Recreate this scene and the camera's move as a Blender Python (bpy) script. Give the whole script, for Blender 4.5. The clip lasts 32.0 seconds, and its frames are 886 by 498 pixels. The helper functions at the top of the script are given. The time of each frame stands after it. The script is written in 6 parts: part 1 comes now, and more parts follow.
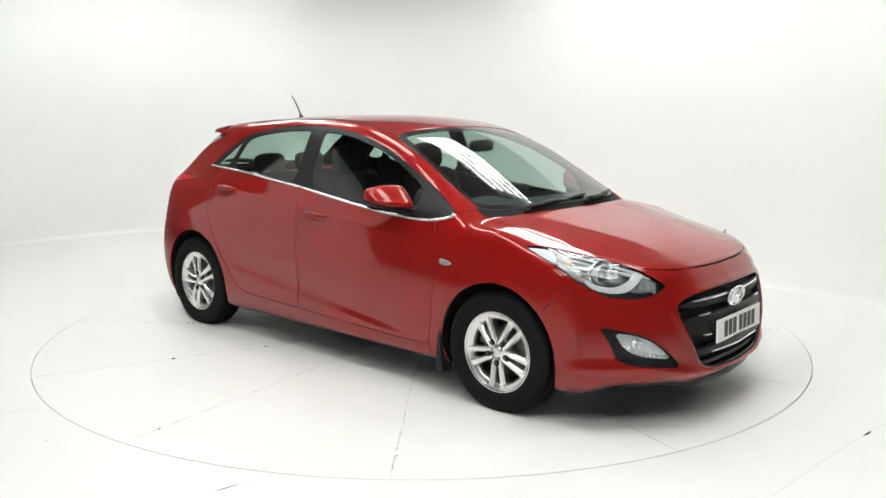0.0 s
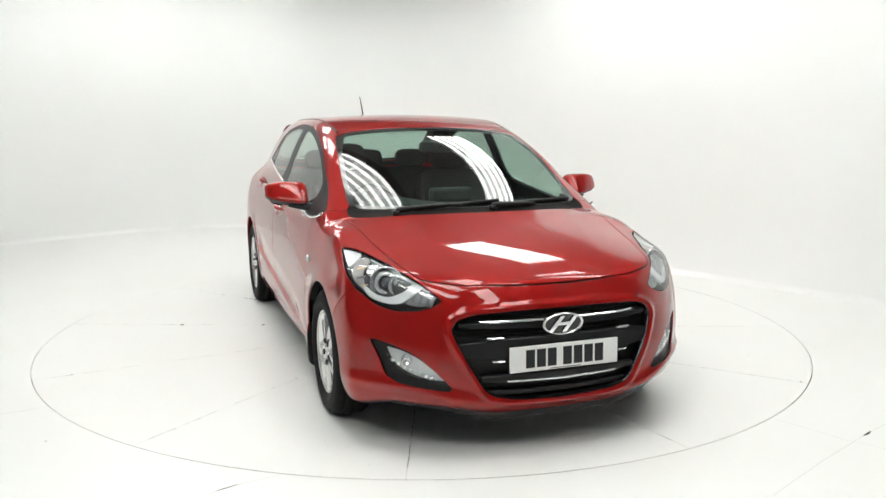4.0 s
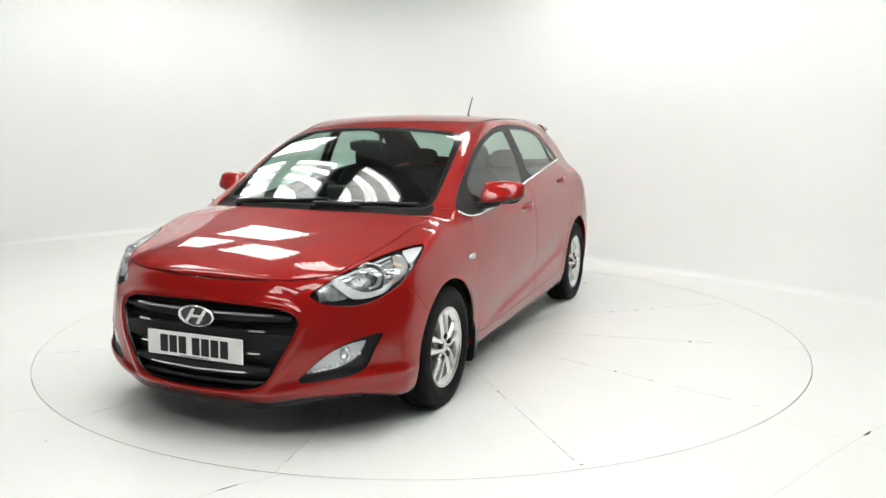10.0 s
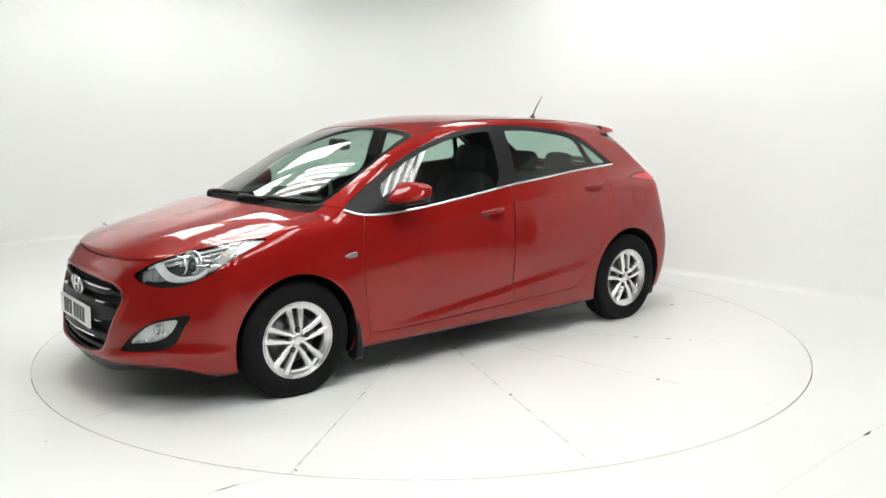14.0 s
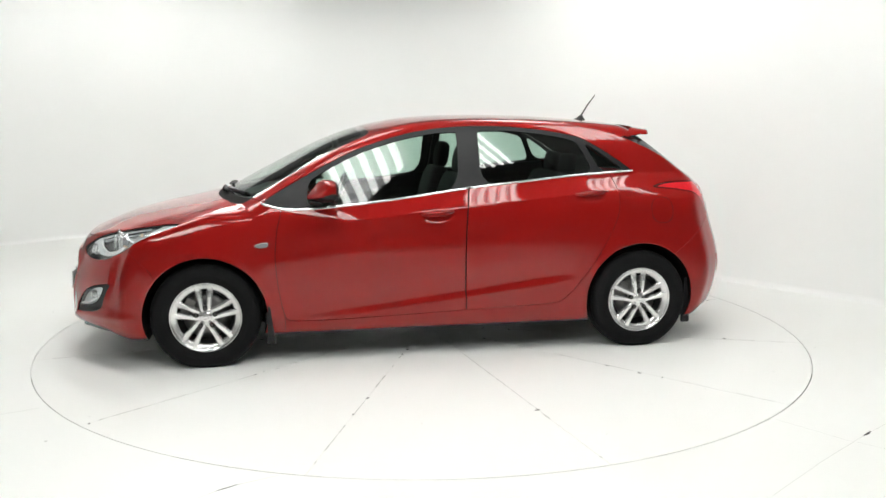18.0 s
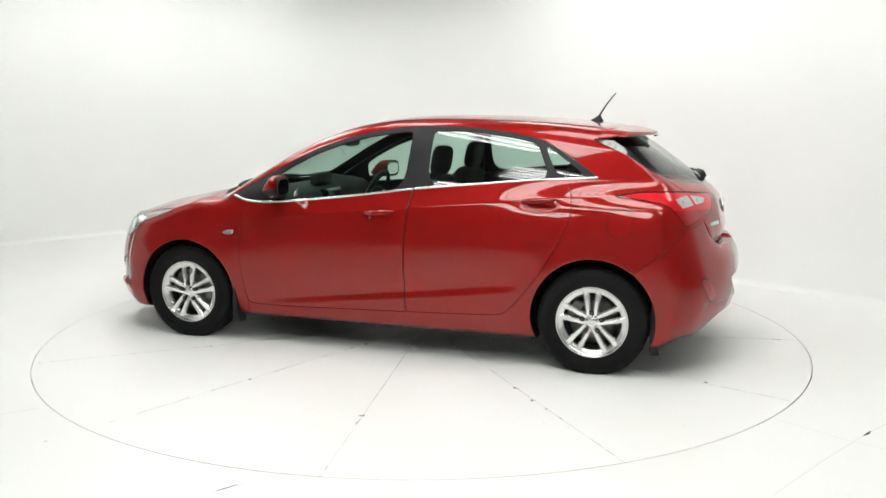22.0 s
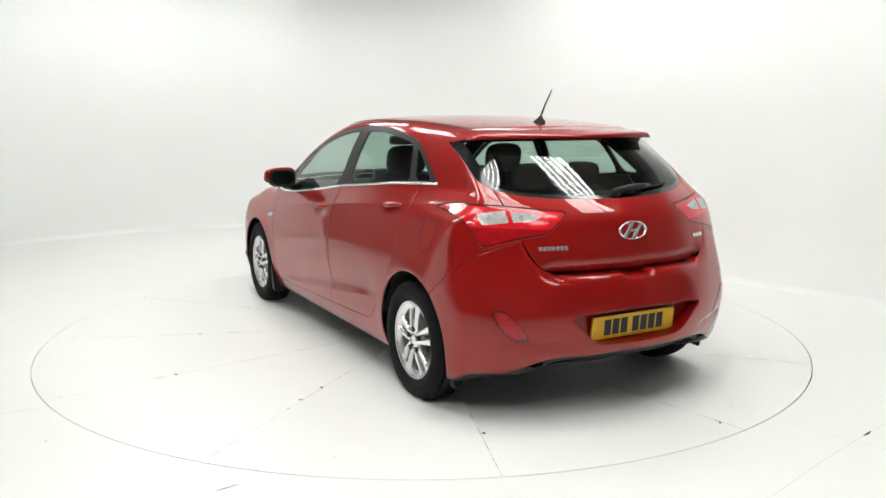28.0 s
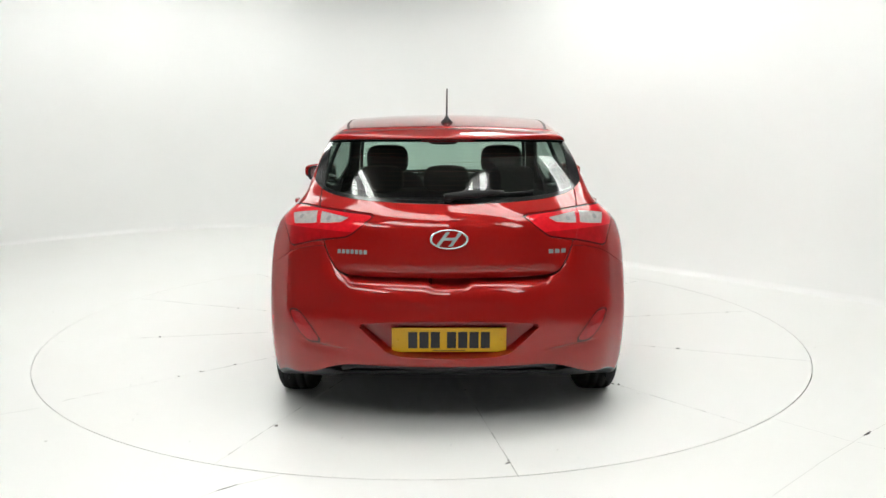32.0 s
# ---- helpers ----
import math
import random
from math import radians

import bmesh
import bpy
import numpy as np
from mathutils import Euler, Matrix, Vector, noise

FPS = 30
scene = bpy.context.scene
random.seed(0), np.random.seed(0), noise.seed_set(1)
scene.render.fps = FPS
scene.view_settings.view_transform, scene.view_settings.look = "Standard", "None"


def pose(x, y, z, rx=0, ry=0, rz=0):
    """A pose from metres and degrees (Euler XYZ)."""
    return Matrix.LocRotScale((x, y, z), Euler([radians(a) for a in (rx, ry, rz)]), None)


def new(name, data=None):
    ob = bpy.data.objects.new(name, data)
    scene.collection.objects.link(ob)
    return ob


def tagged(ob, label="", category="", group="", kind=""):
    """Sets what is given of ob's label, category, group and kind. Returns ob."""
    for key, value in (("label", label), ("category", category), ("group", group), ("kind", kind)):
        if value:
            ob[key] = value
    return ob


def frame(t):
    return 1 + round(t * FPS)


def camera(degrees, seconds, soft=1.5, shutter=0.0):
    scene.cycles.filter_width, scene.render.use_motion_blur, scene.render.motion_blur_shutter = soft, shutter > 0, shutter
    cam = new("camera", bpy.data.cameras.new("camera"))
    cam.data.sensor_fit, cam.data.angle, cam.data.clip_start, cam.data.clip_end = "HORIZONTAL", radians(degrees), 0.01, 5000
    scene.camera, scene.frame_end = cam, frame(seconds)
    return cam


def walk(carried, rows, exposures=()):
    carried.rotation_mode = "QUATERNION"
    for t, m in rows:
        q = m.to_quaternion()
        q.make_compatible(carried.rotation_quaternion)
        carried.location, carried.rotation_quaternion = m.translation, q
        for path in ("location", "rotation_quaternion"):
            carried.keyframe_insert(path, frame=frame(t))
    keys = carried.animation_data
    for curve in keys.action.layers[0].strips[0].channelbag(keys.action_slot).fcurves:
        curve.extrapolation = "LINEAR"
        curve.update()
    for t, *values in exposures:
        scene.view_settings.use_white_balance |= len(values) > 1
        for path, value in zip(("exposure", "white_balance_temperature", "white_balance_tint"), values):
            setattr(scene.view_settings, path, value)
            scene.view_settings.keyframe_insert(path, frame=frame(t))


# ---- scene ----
# The turntable's axis is the world's origin, z = 0 is the floor.
EYE = Vector((0.0, -5.6443, 1.4670))
cam = camera(56.07, 32.0, soft=1.5)
CAM_POSE = Matrix.Translation(EYE) @ pose(0, 0, 0, 90 - 9.326, 0, -1.2438) @ pose(0, 0, 0, 0, 0, 0.022)
walk(cam, [(0.0, CAM_POSE), (32.0, CAM_POSE)], exposures=[(0.0, 0.0), (32.0, 0.0)])

TURN_START, TURN_RATE = -42.80, -7.1195      # degrees, degrees a second
CAR_X, CAR_Y = 0.074, -0.1293                # the car's middle on the turntable


def turn_at(t):
    return TURN_START + TURN_RATE * t


# ---- world and light ----
world = bpy.data.worlds.new("studio_world")
scene.world = world
world.use_nodes = True
world.node_tree.nodes["Background"].inputs[0].default_value = (0.75, 0.77, 0.80, 1)
world.node_tree.nodes["Background"].inputs[1].default_value = 0.05


# ---- materials ----
def material(name, color, rough=0.5, metal=0.0, coat=0.0, spec=0.5, vary=0.0, scale=8.0, bump=0.0, bump_scale=200.0,
             emit=0.0, emit_color=None, trans=0.0, ior=1.45, rough_vary=0.0, coat_rough=0.03, alpha=1.0):
    m = bpy.data.materials.new(name)
    m.use_nodes = True
    nt = m.node_tree
    b = nt.nodes["Principled BSDF"]
    b.inputs["Base Color"].default_value = (*color, 1)
    b.inputs["Roughness"].default_value = rough
    b.inputs["Metallic"].default_value = metal
    b.inputs["Coat Weight"].default_value = coat
    b.inputs["Coat Roughness"].default_value = coat_rough
    b.inputs["Specular IOR Level"].default_value = spec
    b.inputs["Transmission Weight"].default_value = trans
    b.inputs["IOR"].default_value = ior
    if emit:
        b.inputs["Emission Color"].default_value = (*(emit_color or color), 1)
        b.inputs["Emission Strength"].default_value = emit
    if vary or bump or rough_vary:
        tc = nt.nodes.new("ShaderNodeTexCoord")
        if vary or rough_vary:
            n1 = nt.nodes.new("ShaderNodeTexNoise")
            n1.inputs["Scale"].default_value = scale
            n1.inputs["Detail"].default_value = 6
            nt.links.new(tc.outputs["Object"], n1.inputs["Vector"])
        if vary:
            mx = nt.nodes.new("ShaderNodeMix")
            mx.data_type = "RGBA"
            mx.inputs[6].default_value = (*[c * (1 - vary) for c in color], 1)
            mx.inputs[7].default_value = (*[min(1, c * (1 + vary)) for c in color], 1)
            nt.links.new(n1.outputs["Fac"], mx.inputs[0])
            nt.links.new(mx.outputs[2], b.inputs["Base Color"])
        if rough_vary:
            mr = nt.nodes.new("ShaderNodeMapRange")
            mr.inputs["From Min"].default_value, mr.inputs["From Max"].default_value = 0.3, 0.7
            mr.inputs["To Min"].default_value = max(0.0, rough - rough_vary)
            mr.inputs["To Max"].default_value = min(1.0, rough + rough_vary)
            nt.links.new(n1.outputs["Fac"], mr.inputs["Value"])
            nt.links.new(mr.outputs["Result"], b.inputs["Roughness"])
        if bump:
            n2 = nt.nodes.new("ShaderNodeTexNoise")
            n2.inputs["Scale"].default_value = bump_scale
            n2.inputs["Detail"].default_value = 3
            bp = nt.nodes.new("ShaderNodeBump")
            bp.inputs["Strength"].default_value = bump
            bp.inputs["Distance"].default_value = 0.002
            nt.links.new(tc.outputs["Object"], n2.inputs["Vector"])
            nt.links.new(n2.outputs["Fac"], bp.inputs["Height"])
            nt.links.new(bp.outputs["Normal"], b.inputs["Normal"])
    return m


def glass_material(name, tint, rough=0.0, clear=0.8):
    """Thin automotive glass: clear, tinted, with a sharp Fresnel reflection."""
    m = bpy.data.materials.new(name)
    m.use_nodes = True
    nt = m.node_tree
    nt.nodes.clear()
    out = nt.nodes.new("ShaderNodeOutputMaterial")
    tr = nt.nodes.new("ShaderNodeBsdfTransparent")
    tr.inputs[0].default_value = (*tint, 1)
    gl = nt.nodes.new("ShaderNodeBsdfGlossy")
    gl.inputs["Roughness"].default_value = rough
    lw = nt.nodes.new("ShaderNodeLayerWeight")
    lw.inputs[0].default_value = 0.5
    po = nt.nodes.new("ShaderNodeMath")
    po.operation = "POWER"
    po.inputs[1].default_value = 4.5
    mul = nt.nodes.new("ShaderNodeMath")
    mul.operation = "MULTIPLY_ADD"
    mul.inputs[1].default_value = 0.9
    mul.inputs[2].default_value = 0.075
    mul.use_clamp = True
    mix = nt.nodes.new("ShaderNodeMixShader")
    nt.links.new(lw.outputs["Facing"], po.inputs[0])
    nt.links.new(po.outputs[0], mul.inputs[0])
    nt.links.new(mul.outputs[0], mix.inputs[0])
    nt.links.new(tr.outputs[0], mix.inputs[1])
    nt.links.new(gl.outputs[0], mix.inputs[2])
    nt.links.new(mix.outputs[0], out.inputs[0])
    return m


def paint_material():
    m = material("red_metallic_paint", (0.40, 0.008, 0.014), rough=0.40, metal=0.22, coat=1.0, coat_rough=0.004, spec=0.05)
    nt = m.node_tree
    b = nt.nodes["Principled BSDF"]
    b.inputs["Coat IOR"].default_value = 1.5
    tc = nt.nodes.new("ShaderNodeTexCoord")
    vo = nt.nodes.new("ShaderNodeTexVoronoi")
    vo.inputs["Scale"].default_value = 1400
    big = nt.nodes.new("ShaderNodeTexNoise")
    big.inputs["Scale"].default_value = 3.0
    mx = nt.nodes.new("ShaderNodeMix")
    mx.data_type = "RGBA"
    mx.inputs[6].default_value = (0.245, 0.0048, 0.0040, 1)
    mx.inputs[7].default_value = (0.345, 0.0080, 0.0060, 1)
    nt.links.new(tc.outputs["Object"], vo.inputs["Vector"])
    nt.links.new(tc.outputs["Object"], big.inputs["Vector"])
    add = nt.nodes.new("ShaderNodeMath")
    add.operation = "MULTIPLY_ADD"
    add.inputs[1].default_value = 0.5
    add.inputs[2].default_value = 0.0
    sep = nt.nodes.new("ShaderNodeSeparateColor")
    nt.links.new(vo.outputs["Color"], sep.inputs[0])
    nt.links.new(sep.outputs[0], add.inputs[0])
    ad2 = nt.nodes.new("ShaderNodeMath")
    ad2.operation = "MULTIPLY_ADD"
    ad2.inputs[1].default_value = 0.5
    nt.links.new(big.outputs["Fac"], ad2.inputs[0])
    nt.links.new(add.outputs[0], ad2.inputs[2])
    nt.links.new(ad2.outputs[0], mx.inputs[0])
    nt.links.new(mx.outputs[2], b.inputs["Base Color"])
    return m


PAINT = paint_material()
BLACK = material("satin_black_plastic", (0.014, 0.014, 0.015), rough=0.40, spec=0.3, vary=0.15, scale=30, bump=0.15, bump_scale=900)
GLOSS_BLACK = material("gloss_black_trim", (0.008, 0.008, 0.009), rough=0.12, coat=0.5, vary=0.1)
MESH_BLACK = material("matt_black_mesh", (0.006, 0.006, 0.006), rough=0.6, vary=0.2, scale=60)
RUBBER = material("tyre_rubber", (0.009, 0.009, 0.0095), rough=0.7, spec=0.16, vary=0.25, scale=14, bump=0.3, bump_scale=500)
CHROME = material("chrome", (0.86, 0.87, 0.88), rough=0.10, metal=0.72, coat=1.0, coat_rough=0.02)
ALLOY = material("silver_alloy_paint", (0.77, 0.77, 0.765), rough=0.24, metal=0.80, coat=0.5, vary=0.015, scale=20)
STEEL = material("brake_steel", (0.20, 0.195, 0.19), rough=0.35, metal=1.0, vary=0.2, scale=25)
INTERIOR = material("charcoal_cloth", (0.022, 0.022, 0.024), rough=0.85, vary=0.3, scale=120, bump=0.3, bump_scale=1500)
TRIM = material("dark_grey_trim", (0.028, 0.028, 0.03), rough=0.6, vary=0.15, scale=40, bump=0.2, bump_scale=1200)
HEADLINER = material("pale_grey_headliner", (0.35, 0.35, 0.34), rough=0.9, vary=0.1, scale=60)
GLASS = glass_material("green_tinted_glass", (0.66, 0.80, 0.735))
LENS = glass_material("clear_lamp_lens", (0.93, 0.95, 0.96))
RED_LENS = material("red_lamp_lens", (0.66, 0.008, 0.016), rough=0.3, coat=1.0, coat_rough=0.01, spec=0.1, vary=0.30, scale=45, bump=0.06, bump_scale=90)
RED_MID = material("lower_red_lamp_lens", (0.36, 0.004, 0.007), rough=0.3, coat=1.0, coat_rough=0.01, spec=0.1, vary=0.4, scale=34, bump=0.06, bump_scale=120)
RED_DARK = material("deep_red_lamp_lens", (0.075, 0.002, 0.003), rough=0.3, coat=1.0, coat_rough=0.01, spec=0.1, vary=0.45, scale=34, bump=0.06, bump_scale=120)
CLEAR_LENS = material("clear_ribbed_lens", (0.42, 0.395, 0.385), rough=0.22, coat=0.8, coat_rough=0.01, vary=0.35, scale=55, bump=0.10, bump_scale=260)
LAMP_SILVER = material("lamp_reflector_silver", (0.90, 0.905, 0.91), rough=0.22, metal=0.15, coat=0.8, vary=0.1, scale=40)
LAMP_DARK = material("lamp_bezel_dark", (0.13, 0.13, 0.134), rough=0.2, metal=0.3, coat=0.5, vary=0.2, scale=30)
LAMP_GREY = material("lamp_bezel_grey", (0.42, 0.42, 0.43), rough=0.2, metal=0.3, coat=0.6, vary=0.2, scale=30)
AMBER = material("amber_bulb", (0.78, 0.55, 0.38), rough=0.25, coat=0.6)
PLATE_WHITE = material("white_number_plate", (0.88, 0.88, 0.86), rough=0.28, vary=0.04, scale=20)
PLATE_YELLOW = material("yellow_number_plate", (0.80, 0.47, 0.012), rough=0.28, vary=0.05, scale=20)
PLATE_BLACK = material("plate_black", (0.012, 0.012, 0.014), rough=0.4)
MIRROR_GLASS = material("mirror_glass", (0.75, 0.77, 0.78), rough=0.01, metal=1.0)
SEAM = material("dark_shut_line", (0.006, 0.004, 0.004), rough=0.9)


def floor_material(name, tone, scale):
    m = material(name, tone, rough=0.42, vary=0.02, scale=scale, rough_vary=0.10)
    nt = m.node_tree
    b = nt.nodes["Principled BSDF"]
    src = b.inputs["Base Color"].links[0].from_socket
    tc = nt.nodes.new("ShaderNodeTexCoord")
    nz2 = nt.nodes.new("ShaderNodeTexNoise")
    nz2.inputs["Scale"].default_value = 1.1
    nz2.inputs["Detail"].default_value = 5
    nt.links.new(tc.outputs["Object"], nz2.inputs["Vector"])
    mx2 = nt.nodes.new("ShaderNodeMix")
    mx2.data_type = "RGBA"
    mx2.blend_type = "MULTIPLY"
    mx2.inputs[7].default_value = (0.965, 0.955, 0.93, 1)
    nt.links.new(nz2.outputs["Fac"], mx2.inputs[0])
    nt.links.new(src, mx2.inputs[6])
    nt.links.new(mx2.outputs[2], b.inputs["Base Color"])
    return m


FLOOR = floor_material("worn_white_floor_paint", (0.86, 0.865, 0.855), 2.0)
DISC = floor_material("worn_white_turntable_paint", (0.86, 0.865, 0.855), 2.3)
WALL = material("white_cyclorama_paint", (0.88, 0.882, 0.872), rough=0.75, vary=0.02, scale=1.2, bump=0.05, bump_scale=40)
GAP = material("dark_floor_gap", (0.30, 0.30, 0.285), rough=0.9, vary=0.3, scale=60)
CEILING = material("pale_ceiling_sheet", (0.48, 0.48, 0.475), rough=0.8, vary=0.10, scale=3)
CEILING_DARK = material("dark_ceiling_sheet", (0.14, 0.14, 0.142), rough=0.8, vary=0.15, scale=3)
HALL = material("dark_hall_wall", (0.33, 0.33, 0.33), rough=0.8, vary=0.2, scale=2)
BEAM = material("dark_ceiling_beam", (0.05, 0.05, 0.052), rough=0.7, vary=0.2, scale=6)
TUBE = material("lit_tube", (1.0, 1.0, 1.0), emit=11.1, emit_color=(0.975, 0.995, 0.962))
HOUSING = material("white_lamp_housing", (0.7, 0.7, 0.7), rough=0.5, vary=0.05)


# ---- mesh helpers ----
def mesh_of(name, verts, faces, mat, normals=None, smooth=True):
    me = bpy.data.meshes.new(name)
    me.from_pydata([tuple(v) for v in verts], [], [tuple(f) for f in faces])
    me.update()
    if mat:
        me.materials.append(mat)
    if smooth:
        me.polygons.foreach_set("use_smooth", [True] * len(me.polygons))
    if normals is not None:
        me.normals_split_custom_set_from_vertices([tuple(n) for n in normals])
    return me


def thing(name, label, category, group="", kind=""):
    return tagged(new(name), label, category, group, kind)


def part_mesh(name, me, parent, label=""):
    ob = new(name, me)
    ob.parent = parent
    return tagged(ob, label)


def part(name, bm, mat, parent, label="", smooth=False):
    me = bpy.data.meshes.new(name)
    bm.normal_update()
    bm.to_mesh(me)
    bm.free()
    me.materials.append(mat)
    if smooth:
        me.polygons.foreach_set("use_smooth", [True] * len(me.polygons))
    return part_mesh(name, me, parent, label)


def structure(name, bm_or_mesh, mat=None, label="", category="structure"):
    if isinstance(bm_or_mesh, bmesh.types.BMesh):
        me = bpy.data.meshes.new(name)
        bm_or_mesh.normal_update()
        bm_or_mesh.to_mesh(me)
        bm_or_mesh.free()
        me.materials.append(mat)
    else:
        me = bm_or_mesh
    return tagged(new(name, me), label, category, kind="structure")


def box(bm, x0, x1, y0, y1, z0, z1, m=None, bevel=0.0):
    r = bmesh.ops.create_cube(bm, size=1)
    vs = r["verts"]
    for v in vs:
        v.co = Vector((x0 + (v.co.x + 0.5) * (x1 - x0), y0 + (v.co.y + 0.5) * (y1 - y0), z0 + (v.co.z + 0.5) * (z1 - z0)))
        if m is not None:
            v.co = m @ v.co
    if bevel:
        es = list({e for v in vs for e in v.link_edges})
        bmesh.ops.bevel(bm, geom=es, offset=bevel, segments=2, affect="EDGES", profile=0.5)


def tube(bm, path, radius, segs=8, closed=False):
    """A round bar along a path of points; radius a number or one for each point."""
    path = [Vector(p) for p in path]
    n = len(path)
    rings = []
    for i, p in enumerate(path):
        a = path[(i - 1) % n] if closed or i else p
        b = path[(i + 1) % n] if closed or i < n - 1 else p
        d = (b - a).normalized()
        u = d.cross(Vector((0, 0, 1)))
        if u.length < 1e-3:
            u = d.cross(Vector((0, 1, 0)))
        u.normalize()
        w = d.cross(u)
        r = radius[i] if isinstance(radius, (list, tuple)) else radius
        rings.append([bm.verts.new(p + r * (math.cos(k * math.tau / segs) * u + math.sin(k * math.tau / segs) * w)) for k in range(segs)])
    for i in range(n if closed else n - 1):
        A, B = rings[i], rings[(i + 1) % n]
        for k in range(segs):
            bm.faces.new((A[k], A[(k + 1) % segs], B[(k + 1) % segs], B[k]))
    if not closed:
        bm.faces.new(rings[0][::-1])
        bm.faces.new(rings[-1])


def lathe(bm, profile, segs=48, axis="y", m=None):
    """Turns (offset along the axis, radius) pairs round the axis."""
    rings = []
    for a, r in profile:
        ring = []
        for k in range(segs):
            c, s = math.cos(k * math.tau / segs), math.sin(k * math.tau / segs)
            co = Vector((r * c, a, r * s)) if axis == "y" else (Vector((a, r * c, r * s)) if axis == "x" else Vector((r * c, r * s, a)))
            ring.append(bm.verts.new(m @ co if m is not None else co))
        rings.append(ring)
    for A, B in zip(rings, rings[1:]):
        for k in range(segs):
            bm.faces.new((A[k], A[(k + 1) % segs], B[(k + 1) % segs], B[k]))
    return rings


def pchip(xs, ys, fair=0.02, breaks=()):
    """A smooth monotone curve through the points, as a dense table."""
    xs, ys = np.array(xs, float), np.array(ys, float)
    h, d = np.diff(xs), np.diff(ys) / np.diff(xs)
    m = np.zeros(len(xs))
    for i in range(1, len(xs) - 1):
        if d[i - 1] * d[i] > 0:
            w1, w2 = 2 * h[i] + h[i - 1], h[i] + 2 * h[i - 1]
            m[i] = (w1 + w2) / (w1 / d[i - 1] + w2 / d[i])
    m[0], m[-1] = d[0], d[-1]
    X = np.linspace(xs[0], xs[-1], 1600)
    i = np.clip(np.searchsorted(xs, X) - 1, 0, len(xs) - 2)
    t = (X - xs[i]) / h[i]
    Y = ((1 + 2 * t) * (1 - t) ** 2 * ys[i] + t * (1 - t) ** 2 * h[i] * m[i] + t * t * (3 - 2 * t) * ys[i + 1] + t * t * (t - 1) * h[i] * m[i + 1])
    # a fair curve: the change of curvature is penalised over the length `fair`
    cut = [xs[0]] + [c for c in breaks] + [xs[-1]]
    for a, b in zip(cut, cut[1:]):
        m = (X >= a) & (X <= b)
        G = np.linspace(a, b, 320)
        d3 = np.diff(np.eye(320), 3, axis=0)
        q = np.linalg.solve(np.eye(320) + (fair / (G[1] - G[0])) ** 6 * d3.T @ d3, np.interp(G, X, Y))
        Y[m] = np.interp(X[m], G, q)
    k = np.hanning(15)
    k /= k.sum()
    pad = np.concatenate([2 * Y[0] - Y[7:0:-1], Y, 2 * Y[-1] - Y[-2:-9:-1]])
    Y = np.convolve(pad, k, "valid")
    D = np.gradient(Y, X)

    def f(q):
        q = np.asarray(q, float)
        v = np.interp(q, X, Y)
        v = v + np.where(q > X[-1], (q - X[-1]) * D[-1], 0) + np.where(q < X[0], (q - X[0]) * D[0], 0)
        return v

    f.slope = lambda q: np.interp(np.asarray(q, float), X, D)
    return f


def smax(a, b, k):
    h = np.maximum(k - np.abs(a - b), 0) / k
    return np.maximum(a, b) + h * h * h * k / 6


def sstep(a, b, x):
    t = np.clip((x - a) / (b - a), 0, 1)
    return t * t * (3 - 2 * t)


# ---- the studio ----
def plan_curve(points, radius, step=0.12):
    """A closed plan outline with rounded corners."""
    out = []
    n = len(points)
    for i in range(n):
        a, b, c = Vector(points[i - 1]), Vector(points[i]), Vector(points[(i + 1) % n])
        r = min(radius, (a - b).length * 0.45, (c - b).length * 0.45)
        p, q = b + (a - b).normalized() * r, b + (c - b).normalized() * r
        k = max(4, int(r / step))
        for j in range(k + 1):
            t = j / k
            out.append((1 - t) ** 2 * p + 2 * t * (1 - t) * b + t * t * q)
    return out


ROOM = plan_curve([(5.6, -1.75), (-0.75, 5.15), (-2.55, 5.12), (-3.75, 4.52), (-4.75, 3.6), (-6.4, 1.2), (-6.8, -4.0), (-5.5, -8.2), (5.5, -8.2), (6.8, -4.5)], 1.0)
WALL_TOP, ROOF_Z = 3.05, 4.7


def cyclorama():
    """White wall with a small cove at its foot and a thick top edge."""
    prof = [(0.0, 0.0), (0.012, 0.004), (0.03, 0.02), (0.042, 0.05), (0.045, 0.5), (0.045, 1.5), (0.045, WALL_TOP), (0.145, WALL_TOP), (0.145, 0.0)]
    verts, faces = [], []
    n, k = len(ROOM), len(prof)
    for i, p in enumerate(ROOM):
        d = (ROOM[(i + 1) % n] - ROOM[i - 1]).normalized()
        out = Vector((d.y, -d.x))
        for o, z in prof:
            q = p + out * o
            verts.append((q.x, q.y, z))
    for i in range(n):
        q = ROOM[i]
        # the wall ends beside the camera, and is open to the hall on the left
        if q.y < -1.2 or (q.x < -4.7 and q.y < 3.3):
            continue
        for j in range(k - 1):
            a, b = i * k + j, ((i + 1) % n) * k + j
            faces.append((a, a + 1, b + 1, b))
    used = sorted({i for f in faces for i in f})
    at = {i: k for k, i in enumerate(used)}
    me = mesh_of("wall_cyclorama", [verts[i] for i in used], [[at[i] for i in f] for f in faces], WALL)
    return structure("wall_cyclorama", me, label="curved white painted studio wall", category="wall")


